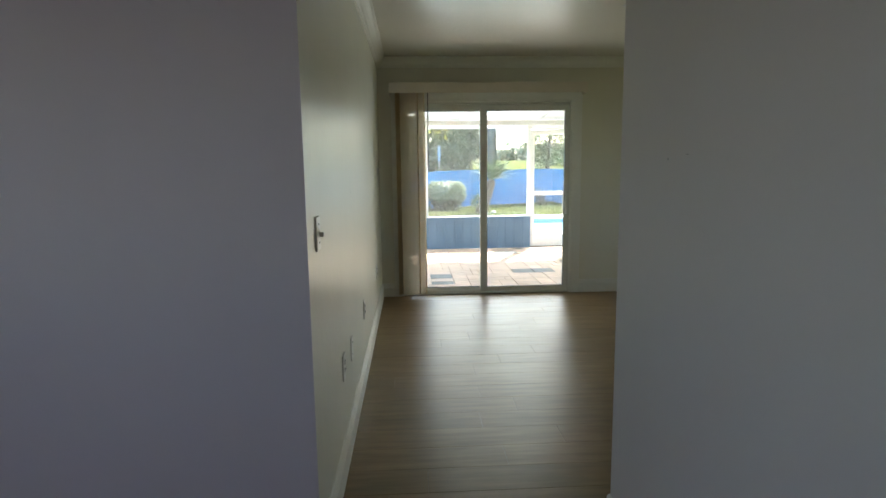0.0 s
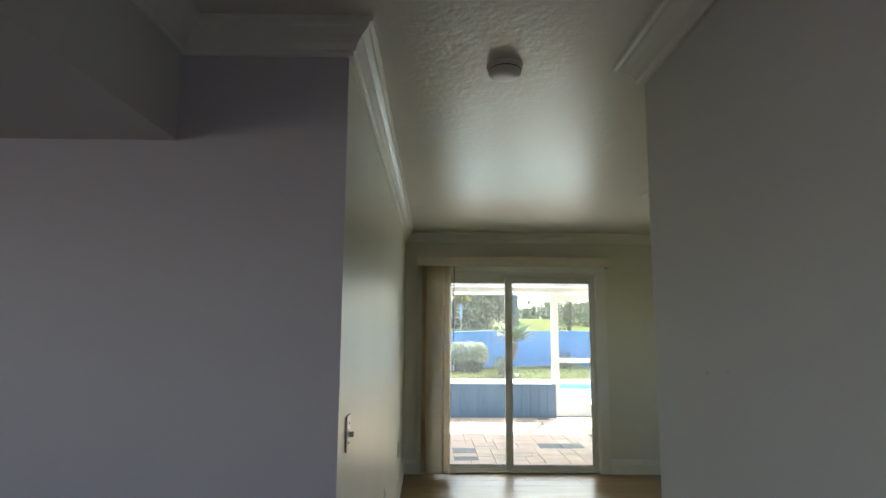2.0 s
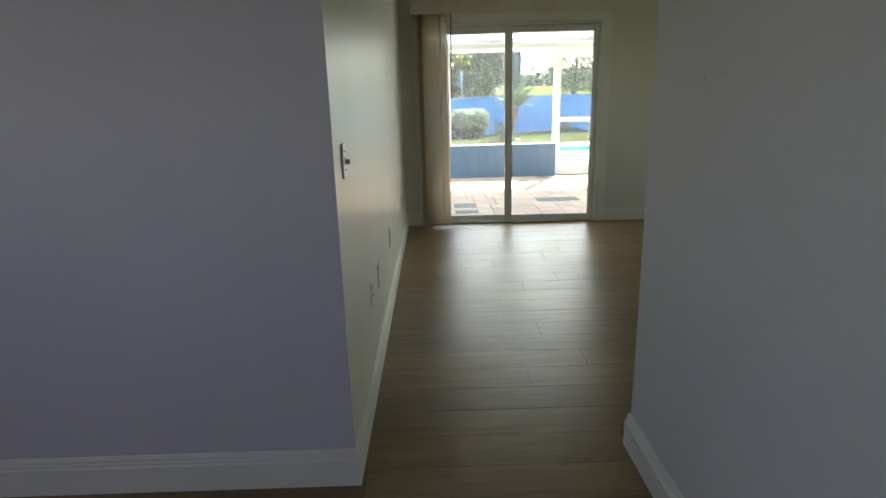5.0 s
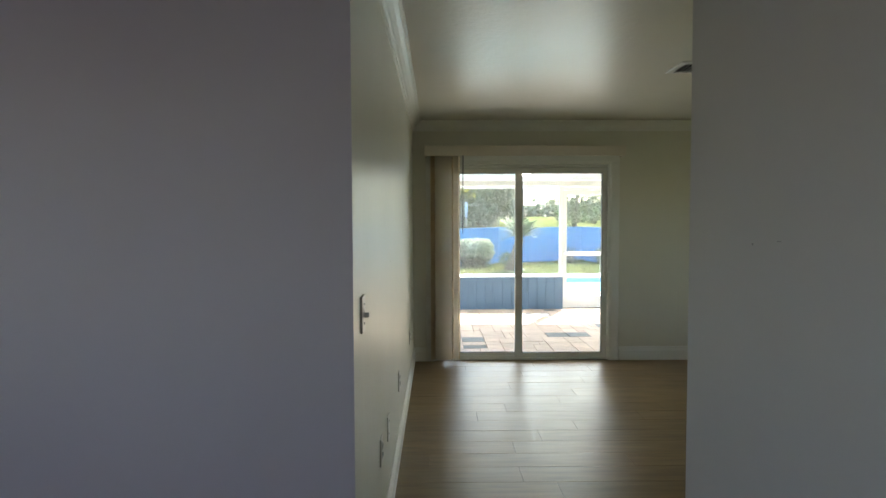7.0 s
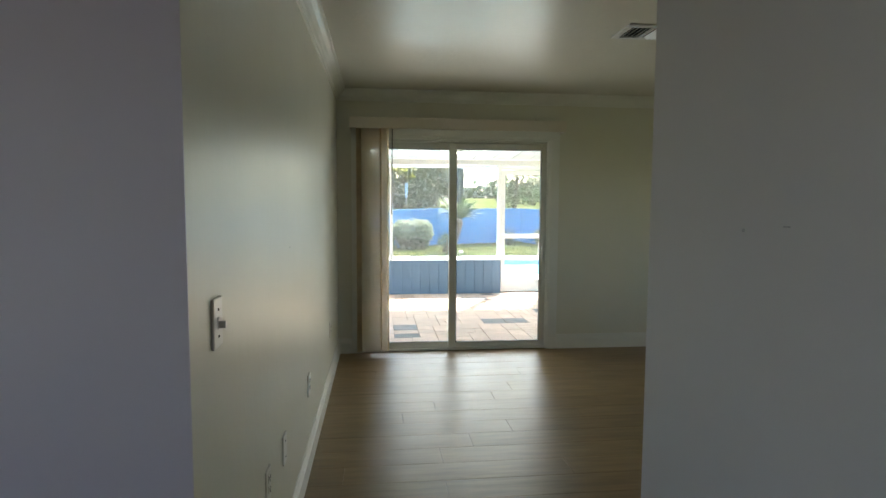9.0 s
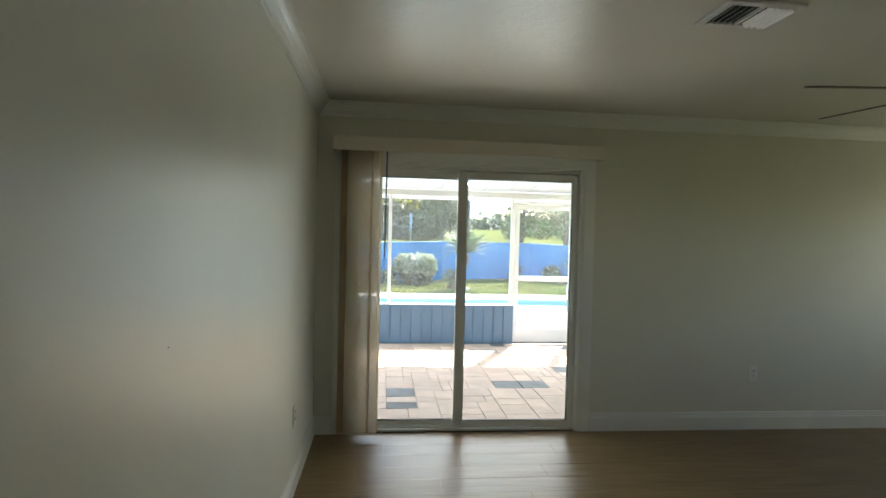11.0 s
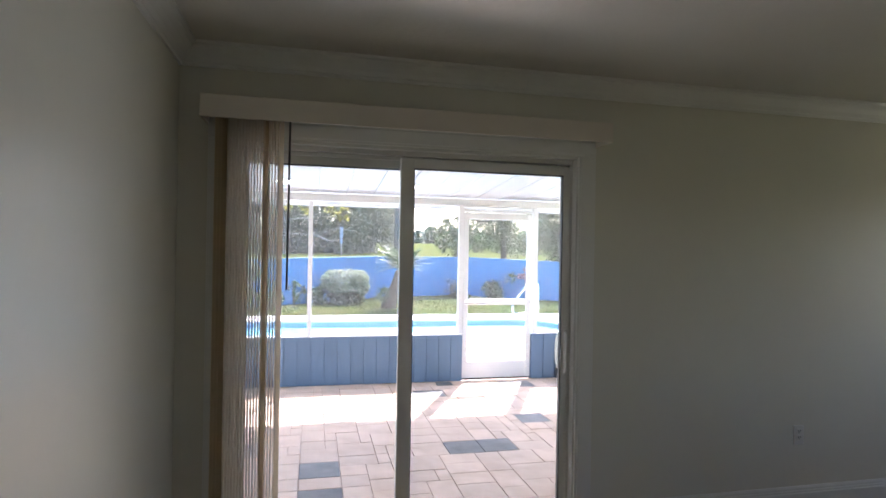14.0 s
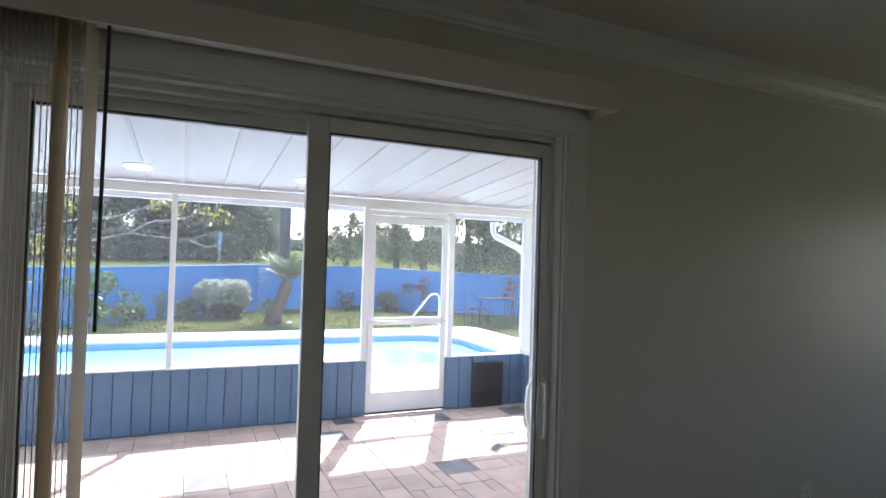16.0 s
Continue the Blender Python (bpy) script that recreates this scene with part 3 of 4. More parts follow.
for k in range(5):
    a = a0 - k * 2 * math.pi / 5
    rot = Matrix.Rotation(a, 4, "Z") @ Matrix.Rotation(radians(-13), 4, "X")
    bm = bmesh.new()
    top, n = [], 10
    outline = [(0.17, -0.045), (0.30, -0.058), (0.50, -0.064), (0.60, -0.060), (0.632, -0.035), (FANR, 0.0), (0.632, 0.035), (0.60, 0.060), (0.50, 0.064), (0.30, 0.058), (0.17, 0.045)]
    lo = [bm.verts.new(rot @ Vector((x, y, 0.0))) for x, y in outline]
    hi = [bm.verts.new(rot @ Vector((x, y, 0.006))) for x, y in outline]
    bm.faces.new(lo), bm.faces.new(hi)
    for i in range(len(lo)):
        j = (i + 1) % len(lo)
        bm.faces.new((lo[i], lo[j], hi[j], hi[i]))
    bmesh.ops.translate(bm, verts=bm.verts, vec=(0, 0, FANZ - H))
    blade = part("blade", bm, "fan_blade", fan)
    bm = boxes((0.09, -0.016, 0.007, 0.24, 0.016, 0.013), bevel=0.002)
    bmesh.ops.transform(bm, matrix=Matrix.Translation((0, 0, FANZ - H)) @ rot, verts=bm.verts)
    part("bracket", bm, "fan_metal", blade)

# ---- screened patio ----
PZ, KY = -0.02, 9.60
thing("patio_base", boxes((-3.0, YD + 0.2, -0.16, 4.32, KY + 0.12, PZ - 0.012)), "paver_joint", "sandy joints beneath the patio pavers", "paving bed", S)
ROOF0, ROOF1 = 2.40, 2.115
roof = holder("patio_roof", "white ribbed aluminium patio roof over the pavers", "roof", (0, YD + 0.2, ROOF0), S)


def roof_z(y):
    return ROOF0 + (ROOF1 - ROOF0) * (y - YD - 0.2) / (KY + 0.3 - YD - 0.2)


Y0, Y1 = YD + 0.2, KY + 0.36
for i in range(25):
    x = -3.0 + i * 0.305
    bm = bmesh.new()
    prof = [(0.0, 0.0), (0.006, -0.006), (0.016, -0.006), (0.022, 0.0), (0.16, 0.003), (0.304, 0.0), (0.304, 0.012), (0.0, 0.012)]
    ends = [[bm.verts.new((x + a, y - Y0, roof_z(y) + b - ROOF0)) for a, b in prof] for y in (Y0, Y1)]
    k = len(prof)
    for j in range(k):
        bm.faces.new((ends[0][j], ends[0][(j + 1) % k], ends[1][(j + 1) % k], ends[1][j]))
    bm.faces.new(ends[0]), bm.faces.new(ends[1])
    part("panel", bm, "roof_pan", roof)
beam = thing("patio_beam", boxes((-3.0, KY + 0.01, 2.03, 4.25, KY + 0.085, roof_z(KY) - 0.026), bevel=0.004), "alu", "white aluminium header beam beneath the patio roof", "beam", S)
gutter = holder("gutter", "white aluminium gutter along the patio roof edge", "gutter", (0, Y1, ROOF1), S)
bm = bmesh.new()
sweep(bm, [(0.0, 0.02), (0.0, -0.10), (-0.08, -0.10), (-0.10, -0.03), (-0.10, 0.02), (-0.104, 0.02), (-0.104, -0.032), (-0.083, -0.104), (0.004, -0.104), (0.004, 0.02)], [(-3.0, -0.02, -0.01), (4.45, -0.02, -0.01)])
part("trough", bm, "alu", gutter)
for x in (-1.2, 0.3, 1.8, 3.3):
    part("hanger", boxes((x, -0.02, 0.0, x + 0.02, 0.085, 0.006)), "alu", gutter)
gs = thing("downspout", tube(bmesh.new(), [(3.93, Y1 + 0.03, 1.99), (3.93, Y1 + 0.03, 1.88), (3.96, Y1 + 0.02, 1.83), (4.20, Y1 - 0.10, 1.70), (4.25, Y1 - 0.14, 1.62), (4.25, Y1 - 0.14, 1.3), (4.25, Y1 - 0.14, 0.05), (4.27, Y1 + 0.05, -0.02)], 0.036, 10), "alu", "white angled downspout beside the corner post", "downspout", S, smooth=True)

PL = "white aluminium screen-enclosure post on the low boarded wall"
for x0, x1, z0 in ((0.560, 0.606, 0.531), (-1.22, -1.18, 0.531), (2.282, 2.340, 0.531), (3.212, 3.272, 0.531), (4.12, 4.23, 0.531)):
    thing("screen_post", boxes((x0, KY + 0.02, z0, x1, KY + 0.075, 2.028), bevel=0.004), "alu", PL, "post", S)
for y in (8.0, 6.24):
    thing("screen_post", boxes((4.13, y, 0.535, 4.19, y + 0.05, roof_z(y) - 0.03), bevel=0.004), "alu", PL, "post", S)
for x0, x1 in ((-3.0, -1.22), (-1.18, 0.560), (0.606, 2.282), (3.272, 4.12)):
    thing("insect_screen", boxes((x0, KY + 0.046, 0.536, x1, KY + 0.047, 2.03)), "screen", "fine grey insect screen stretched between posts", "screen", S)


def knee_wall(name, x0, x1):
    w = holder(name, "low wall of blue-grey painted vertical boards on the pavers", "low wall", (x0, KY, PZ), S)
    n = max(1, round((x1 - x0) / 0.143))
    step = (x1 - x0) / n
    part("core", boxes((0, 0.018, 0, x1 - x0, 0.09, 0.52)), "siding", w)
    for i in range(n):
        part("board", boxes((i * step + 0.003, 0, 0.0, (i + 1) * step - 0.003, 0.02, 0.535), bevel=0.003), "siding", w)
    part("cap", boxes((0, 0.0, 0.536, x1 - x0, 0.095, 0.55), bevel=0.003), "alu", w, "white aluminium cap")
    return w


knee_wall("low_wall", -3.0, 2.340)
knee_wall("low_wall", 3.198, 4.12)
side = holder("low_wall", "low wall of blue-grey painted vertical boards on the pavers", "low wall", (4.12, YD + 0.2, PZ), S)
part("core", boxes((0.018, 0, 0, 0.09, KY - YD - 0.11, 0.52)), "siding", side)
for i in range(23):
    y = i * 0.151
    part("board", boxes((0, y + 0.003, 0, 0.02, min(y + 0.148, KY - YD - 0.2), 0.535), bevel=0.003), "siding", side)
part("cap", boxes((0, 0, 0.536, 0.095, KY - YD - 0.11, 0.55), bevel=0.003), "alu", side, "white aluminium cap")

sd = holder("screen_door", "white aluminium screen door standing closed between posts", "screen door", (2.342, KY + 0.03, PZ))
W = 3.196 - 2.342
part("frame", boxes((0.002, 0, 0.02, 0.062, 0.03, 1.975), (W - 0.062, 0, 0.02, W - 0.002, 0.03, 1.975), (0.062, 0, 1.90, W - 0.062, 0.03, 1.975), (0.062, 0, 0.885, W - 0.062, 0.03, 0.955), bevel=0.004), "alu", sd)
part("kick_plate", boxes((0.062, 0.006, 0.02, W - 0.062, 0.024, 0.215), bevel=0.003), "alu", sd, "white kick plate")
part("bottom_sweep", boxes((0.002, 0.004, 0.0, W - 0.002, 0.026, 0.02)), "gasket", sd, "dark bottom sweep")
part("mesh_panel", boxes((0.062, 0.014, 0.215, W - 0.062, 0.015, 0.885), (0.062, 0.014, 0.955, W - 0.062, 0.015, 1.90)), "screen", sd, "grey insect mesh")
cl = part("door_closer", tube(bmesh.new(), [(0.015, -0.03, 0.915), (0.30, -0.03, 0.915)], 0.016, 10), "alu", sd, "white pneumatic door closer", True)
part("closer_rod", tube(bmesh.new(), [(0.30, -0.03, 0.915), (0.36, -0.02, 0.915), (0.38, 0.0, 0.915)], 0.005, 6), "chrome", cl)
lt = part("latch", boxes((W - 0.05, -0.018, 0.885, W - 0.02, 0.0, 0.955), bevel=0.004), "alu", sd)
part("latch_lever", tube(bmesh.new(), [(W - 0.035, -0.015, 0.92), (W - 0.02, -0.04, 0.92), (W - 0.01, -0.045, 0.90)], 0.006, 8), "chrome", lt)
thing("door_header", boxes((2.342, KY + 0.02, 1.962, 3.210, KY + 0.07, 2.0), bevel=0.003), "alu", "white aluminium header above the screen door", "header", S)
thing("transom_rail", boxes((2.342, KY + 0.025, 2.018, 3.210, KY + 0.06, 2.029)), "alu", "thin white rail above the screen door", "rail", S)

pd = holder("framed_panel", "dark framed panel leaning on the boarded low wall", "panel", (3.510, KY - 0.03, PZ))
part("pane", boxes((0.02, 0.0, 0.022, 0.335, 0.012, 0.455)), "black", pd, "dark smoky sheet")
part("frame", boxes((0, -0.006, 0, 0.02, 0.022, 0.475), (0.335, -0.006, 0, 0.355, 0.022, 0.475), (0.02, -0.006, 0, 0.335, 0.022, 0.022), (0.02, -0.006, 0.455, 0.335, 0.022, 0.475), bevel=0.003), "gasket", pd, "thin dark frame")

for x in (0.33, 1.62):
    fl = holder("patio_light", "flat round white light on the patio roof", "ceiling light", (x, 9.1, roof_z(9.1) - 0.002))
    fl.rotation_euler.x = math.atan(roof_z(10.1) - roof_z(9.1))
    part("housing", disc_stack(bmesh.new(), [(0.106, 0.002), (0.106, -0.002), (0.10, -0.006)]), "alu", fl, "", True)
    part("diffuser", disc_stack(bmesh.new(), [(0.098, -0.006), (0.09, -0.009), (0.04, -0.011)]), "lit_opal", fl, "lit opal white diffuser", True)

# ---- pool and deck ----
DKZ, WZ = -0.05, -0.17
PX0, PX1, PY0, PY1, PR = -7.0, 5.85, 12.05, 15.45, 0.9


def round_rect(x0, x1, y0, y1, r, n=8):
    pts = []
    for cx, cy, a in ((x1 - r, y1 - r, 0), (x0 + r, y1 - r, 90), (x0 + r, y0 + r, 180), (x1 - r, y0 + r, 270)):
        pts += [(cx + r * math.cos(radians(a + 90 * k / n)), cy + r * math.sin(radians(a + 90 * k / n))) for k in range(n + 1)]
    return pts


pool_edge = round_rect(PX0, PX1, PY0, PY1, PR)
deck_edge = round_rect(-12.0, 7.1, KY + 0.121, 16.6, 0.25)
bm = bmesh.new()
inner = [bm.verts.new((x, y, DKZ)) for x, y in pool_edge]
outer = [bm.verts.new((x, y, DKZ)) for x, y in deck_edge]
k = len(inner)
for i in range(k):
    bm.faces.new((inner[i], outer[i], outer[(i + 1) % k], inner[(i + 1) % k]))
ext = bmesh.ops.extrude_face_region(bm, geom=bm.faces[:])
bmesh.ops.translate(bm, verts=[v for v in ext["geom"] if isinstance(v, bmesh.types.BMVert)], vec=(0, 0, -0.15))
thing("pool_deck", bm, "deck", "bright white coated concrete deck around the pool", "pool deck", S)
pool = holder("pool", "rounded swimming pool with turquoise water and blue tile", "pool", (0, 14, WZ), S)
bm = bmesh.new()
bm.faces.new([bm.verts.new((x, y - 14, 0)) for x, y in round_rect(PX0 + 0.005, PX1 - 0.005, PY0 + 0.005, PY1 - 0.005, PR)])
part("water", bm, "water", pool, "bright turquoise water")
bm = bmesh.new()
sweep(bm, [(-0.03, -0.05), (0.008, -0.05), (0.008, 0.10), (-0.03, 0.10)], [(x, y - 14, 0) for x, y in pool_edge + pool_edge[:1]])
part("tile_band", bm, "tile", pool, "blue waterline tile band")
bm = bmesh.new()
sweep(bm, [(-0.24, 0.0), (0.02, 0.0), (0.03, 0.012), (0.03, 0.028), (0.018, 0.04), (-0.24, 0.04)], [(x, y - 14, 0.10) for x, y in pool_edge + pool_edge[:1]])
part("coping", bm, "deck", pool, "white rounded coping")
rail = holder("pool_handrail", "curved pale metal handrail at the pool's far edge", "handrail", (5.70, 15.62, DKZ + 0.04))
part("tube", tube(bmesh.new(), [(0.06, 0, 0.0), (0.06, 0, 0.66), (0.045, 0, 0.76), (0.0, 0, 0.81), (-0.12, 0, 0.81), (-0.17, 0, 0.78), (-0.52, 0, 0.38), (-0.575, 0, 0.27), (-0.57, 0, 0.14), (-0.50, 0, 0.07), (-0.35, 0, 0.07), (-0.05, 0, 0.115), (0.0, 0, 0.10), (0.02, 0, 0.0)], 0.023, 10), "chrome", rail, "", True)
part("foot_plate", disc_stack(bmesh.new(), [(0.06, 0.0), (0.06, 0.012), (0.03, 0.02)], 16, (0.05, 0, 0)), "chrome", rail)

# ---- ground, garden wall ----


def ground_z(x, y):
    d = y - 3.4
    pts = [(-60, -0.2), (13.3, -0.16), (13.5, -0.10), (19, -0.12), (20.5, 0.7), (36, 0.95), (60, 1.4), (100, 2.3), (160, 3.3), (420, 4.2), (900, 4.2)]
    for (a, za), (b, zb) in zip(pts, pts[1:]):
        if d <= b:
            z = za + (zb - za) * max(0.0, (d - a) / (b - a))
            break
    else:
        z = 4.2
    return z + 0.05 * noise.noise((x * 0.3, y * 0.3, 0)) * (1 if d > 13.4 else 0)


xs = sorted({*np.linspace(-400, -40, 10), *np.linspace(-36, -13, 8), -12.0, *np.linspace(-11, 7.0, 19), 7.1, *np.linspace(8, 20, 13), *np.linspace(24, 60, 10), *np.linspace(90, 400, 8)})
ys = sorted({-60.0, -20.0, -3.0, 6.0, 9.0, 12.0, 14.5, 16.59, *np.linspace(17, 26, 19), *np.linspace(28, 60, 12), *np.linspace(70, 200, 9), 300.0, 500.0, 800.0})
bm = bmesh.new()
grid = [[bm.verts.new((x, y, ground_z(x, y))) for x in xs] for y in ys]
for j in range(len(ys) - 1):
    for i in range(len(xs) - 1):
        cx, cy = (xs[i] + xs[i + 1]) / 2, (ys[j] + ys[j + 1]) / 2
        if PX0 - 1 < cx < PX1 + 0.5 and 9 < cy < 16.5:
            continue
        bm.faces.new((grid[j][i], grid[j][i + 1], grid[j + 1][i + 1], grid[j + 1][i]))
thing("ground", bm, "grass", "green and straw-coloured lawn rising to a field", "lawn", S, smooth=True)

GW = [(-30.0, 9.0, 1.08), (-14.0, 13.6, 1.06), (-1.2, 18.8, 1.12), (2.6, 22.4, 1.21), (6.0, 22.7, 1.22), (10.5, 19.2, 1.07), (16.0, 12.0, 1.02), (19.0, 2.0, 1.02)]
bm = bmesh.new()
cap = bmesh.new()
for mesh, lo, hi, half in ((bm, None, 0.0, 0.10), (cap, 0.001, 0.05, 0.125)):
    rows = []
    for i, (x, y, z) in enumerate(GW):
        a, b = Vector(GW[max(i - 1, 0)][:2]), Vector(GW[min(i + 1, len(GW) - 1)][:2])
        d = (b - a).normalized()
        nx, ny = -d.y * half, d.x * half
        z0, z1 = (-0.3, z) if lo is None else (z + lo, z + hi)
        rows.append([mesh.verts.new(p) for p in ((x - nx, y - ny, z0), (x + nx, y + ny, z0), (x + nx, y + ny, z1), (x - nx, y - ny, z1))])
    for r, s in zip(rows, rows[1:]):
        for j in range(4):
            mesh.faces.new((r[j], r[(j + 1) % 4], s[(j + 1) % 4], s[j]))
    mesh.faces.new(rows[0]), mesh.faces.new(rows[-1])
gwall = thing("garden_wall", bm, "blue", "bright blue painted masonry wall around the garden", "garden wall", S)
part("cap", cap, "blue", gwall)

# ---- plants ----


def leaves_mesh(name, pts, size, rng, droop=0.0, aspect=0.5, spread=1.0):
    """Many small two-triangle leaves at the given points, in one mesh."""
    n = len(pts)
    pts = np.asarray(pts)
    d = rng.normal(size=(n, 3)) * (1, 1, spread)
    d[:, 2] -= droop
    d /= np.linalg.norm(d, axis=1)[:, None]
    o = np.cross(d, rng.normal(size=(n, 3)))
    o /= np.linalg.norm(o, axis=1)[:, None] + 1e-9
    s = size * rng.uniform(0.6, 1.4, (n, 1))
    v = np.empty((n, 4, 3))
    v[:, 0], v[:, 2] = pts - d * s * 0.5, pts + d * s * 0.5
    v[:, 1], v[:, 3] = pts + o * s * aspect * 0.5, pts - o * s * aspect * 0.5
    me = bpy.data.meshes.new(name)
    me.from_pydata(v.reshape(-1, 3).tolist(), [], [(4 * i, 4 * i + 1, 4 * i + 2, 4 * i + 3) for i in range(n)])
    return me


def leaf_part(name, pts, size, mat, parent, rng, label="", **kw):
    ob = new(name, leaves_mesh(name, pts, size, rng, **kw))
    ob.data.materials.append(M[mat].m)
    ob.parent = parent
    return tagged(ob, label)


def clump(rng, centre, radius, n):
    p = rng.normal(size=(n, 3))
    p /= np.linalg.norm(p, axis=1)[:, None]
    return np.asarray(centre) + p * radius * (rng.uniform(0.25, 1.0, (n, 1)) ** 0.5)


def tree(name, label, x, y, height, trunk_r, crown_r, crown_low, clumps, per, leaf, mat, seed, lean=(0, 0), moss=0, squash=0.8, bark="bark"):
    """A tapered trunk, forking boughs and a crown of leaf clumps on the boughs' ends."""
    rng = np.random.default_rng(seed)
    z0 = ground_z(x, y) - 0.1
    t = holder(name, label, "tree", (x, y, z0))
    top = Vector((lean[0], lean[1], height * 0.55))
    bm = bmesh.new()
    tube(bm, [(0, 0, 0), (lean[0] * 0.2 + 0.05, lean[1] * 0.2, height * 0.18), (lean[0] * 0.6 - 0.05, lean[1] * 0.6, height * 0.38), top], [trunk_r * 1.25, trunk_r, trunk_r * 0.8, trunk_r * 0.55], 10)
    part("trunk", bm, bark, t, "", True)
    pts, boughs = [], []
    for i in range(clumps):
        a = rng.uniform(0, 2 * math.pi)
        r = crown_r * math.sqrt(rng.uniform(0.05, 1))
        f = 1 - (r / crown_r) ** 2 * 0.6
        z = crown_low + (height - crown_low) * rng.uniform(0, 1) * f
        c = Vector((top.x + r * math.cos(a), top.y + r * math.sin(a), z))
        pts.append(clump(rng, c, crown_r * rng.uniform(0.14, 0.27), per) * (1, 1, 1))
        boughs.append(c)
    for c in boughs[: min(16, clumps)]:
        s = Vector((lean[0] * 0.6, lean[1] * 0.6, height * rng.uniform(0.25, 0.5)))
        mid = s.lerp(c, 0.5) + Vector((rng.uniform(-0.3, 0.3), rng.uniform(-0.3, 0.3), height * 0.05))
        part("limb", tube(bmesh.new(), [s, mid, c], [trunk_r * 0.4, trunk_r * 0.25, trunk_r * 0.08], 6), bark, t)
    leaf_part("crown", np.concatenate(pts), leaf, mat, t, rng)
    if moss:
        m = []
        for c in boughs:
            for _ in range(moss):
                p = np.asarray(c) + rng.normal(size=3) * crown_r * 0.16
                ln = rng.uniform(0.6, 1.8)
                m += [p - (0, 0, ln * u) + rng.normal(size=3) * 0.05 for u in np.linspace(0, 1, 7)]
        leaf_part("moss", np.array(m), 0.34, "moss", t, rng, "grey hanging moss", droop=6.0, aspect=0.28, spread=0.5)
    return t


def bearing(deg, d):
    return 0.66 + d * math.sin(radians(deg)), 3.4 + d * math.cos(radians(deg))


OAK = "broad live oak draped with grey hanging moss"
for i, (deg, d, h, r) in enumerate(((-9.5, 44, 11, 5.2), (-4.0, 48, 12, 5.0), (1.2, 47, 12, 4.8), (4.3, 52, 10.5, 3.7), (-16, 42, 11, 5.5))):
    x, y = bearing(deg, d)
    tree("oak_tree", OAK, x, y, h, 0.38, r, 0.3, 60, 300, 0.27, "leaf_oak", 20 + i, moss=10)
SPREAD = "slender dark tree with open crown behind the garden wall"
for i, (deg, d, h, r, lo, n, per) in enumerate(((14.2, 36, 6.5, 1.7, 0.6, 18, 55), (19.0, 29, 8.0, 2.6, 0.9, 34, 50), (21.6, 31, 8.5, 2.8, 0.7, 38, 50), (26.0, 27, 11.5, 3.2, 0.5, 56, 85), (31, 25, 12, 3.8, 0.4, 64, 110), (37, 23, 12, 4.0, 0.4, 60, 110))):
    x, y = bearing(deg, d)
    tree("tree", SPREAD, x, y, h, 0.14, r, lo, n, per * 4, 0.13, "leaf_dark", 40 + i, lean=(0.4 * (-1) ** i, 0))
rng = np.random.default_rng(7)
for i, deg in enumerate(np.linspace(13, 37, 14)):
    x, y = bearing(deg, 62 + 6 * math.sin(i * 2.1))
    b = holder("field_bush", "sunlit yellow-green bush at the field's edge", "bush", (x, y, ground_z(x, y)), group="bushes by the field")
    part("stem", tube(bmesh.new(), [(0, 0, -0.1), (0.1, 0, 0.6), (0.0, 0.1, 1.2)], [0.08, 0.06, 0.03], 6), "bark", b)
    leaf_part("foliage", np.concatenate([clump(rng, (rng.normal() * 2.0, rng.normal() * 0.8, 0.5 + abs(rng.normal()) * 0.7), 0.8, 110) for _ in range(9)]), 0.3, "leaf_shrub", b, rng)
pts = []
for i in range(150):
    deg = rng.uniform(-30, 48)
    x, y = bearing(deg, rng.uniform(170, 200))
    h = rng.uniform(3, 5.5) * (0.7 + 0.4 * abs(math.sin(deg * 0.35)))
    pts.append(clump(rng, (x, y, ground_z(x, y) + h * 0.5), 1.0, 60) * 1.0 + rng.normal(size=(60, 3)) * (2.6, 1.5, h * 0.2))
woods = new("far_woods", leaves_mesh("far_woods", np.concatenate(pts), 2.0, rng, aspect=0.8))
woods.data.materials.append(M["far"].m)
tagged(woods, "hazy line of far green trees beyond the field", "woods", kind="stuff")

# utility pole and street sign
x, y = 5.17, 34.0
thing("utility_pole", tube(bmesh.new(), [(x, y, ground_z(x, y) - 0.2), (x, y, 5.0), (x + 0.02, y, 9.5)], [0.27, 0.26, 0.24], 14), "pole", "dark weathered utility pole behind the blue wall", "pole", smooth=True)
x, y = bearing(2.62, 38)
z = ground_z(x, y)
ss = holder("street_sign", "small blue-white road sign on a thin steel post", "sign", (x, y, z))
part("post", boxes((-0.035, -0.02, -0.1, 0.035, 0.02, 1.75)), "steel", ss)
part("plate", boxes((-0.10, -0.03, 1.18, 0.10, -0.022, 1.95), bevel=0.003), "sign", ss, "pale blue sign plate")
part("plate", boxes((-0.08, -0.03, 0.86, 0.08, -0.022, 1.12), bevel=0.003), "sign", ss, "small lower plate")

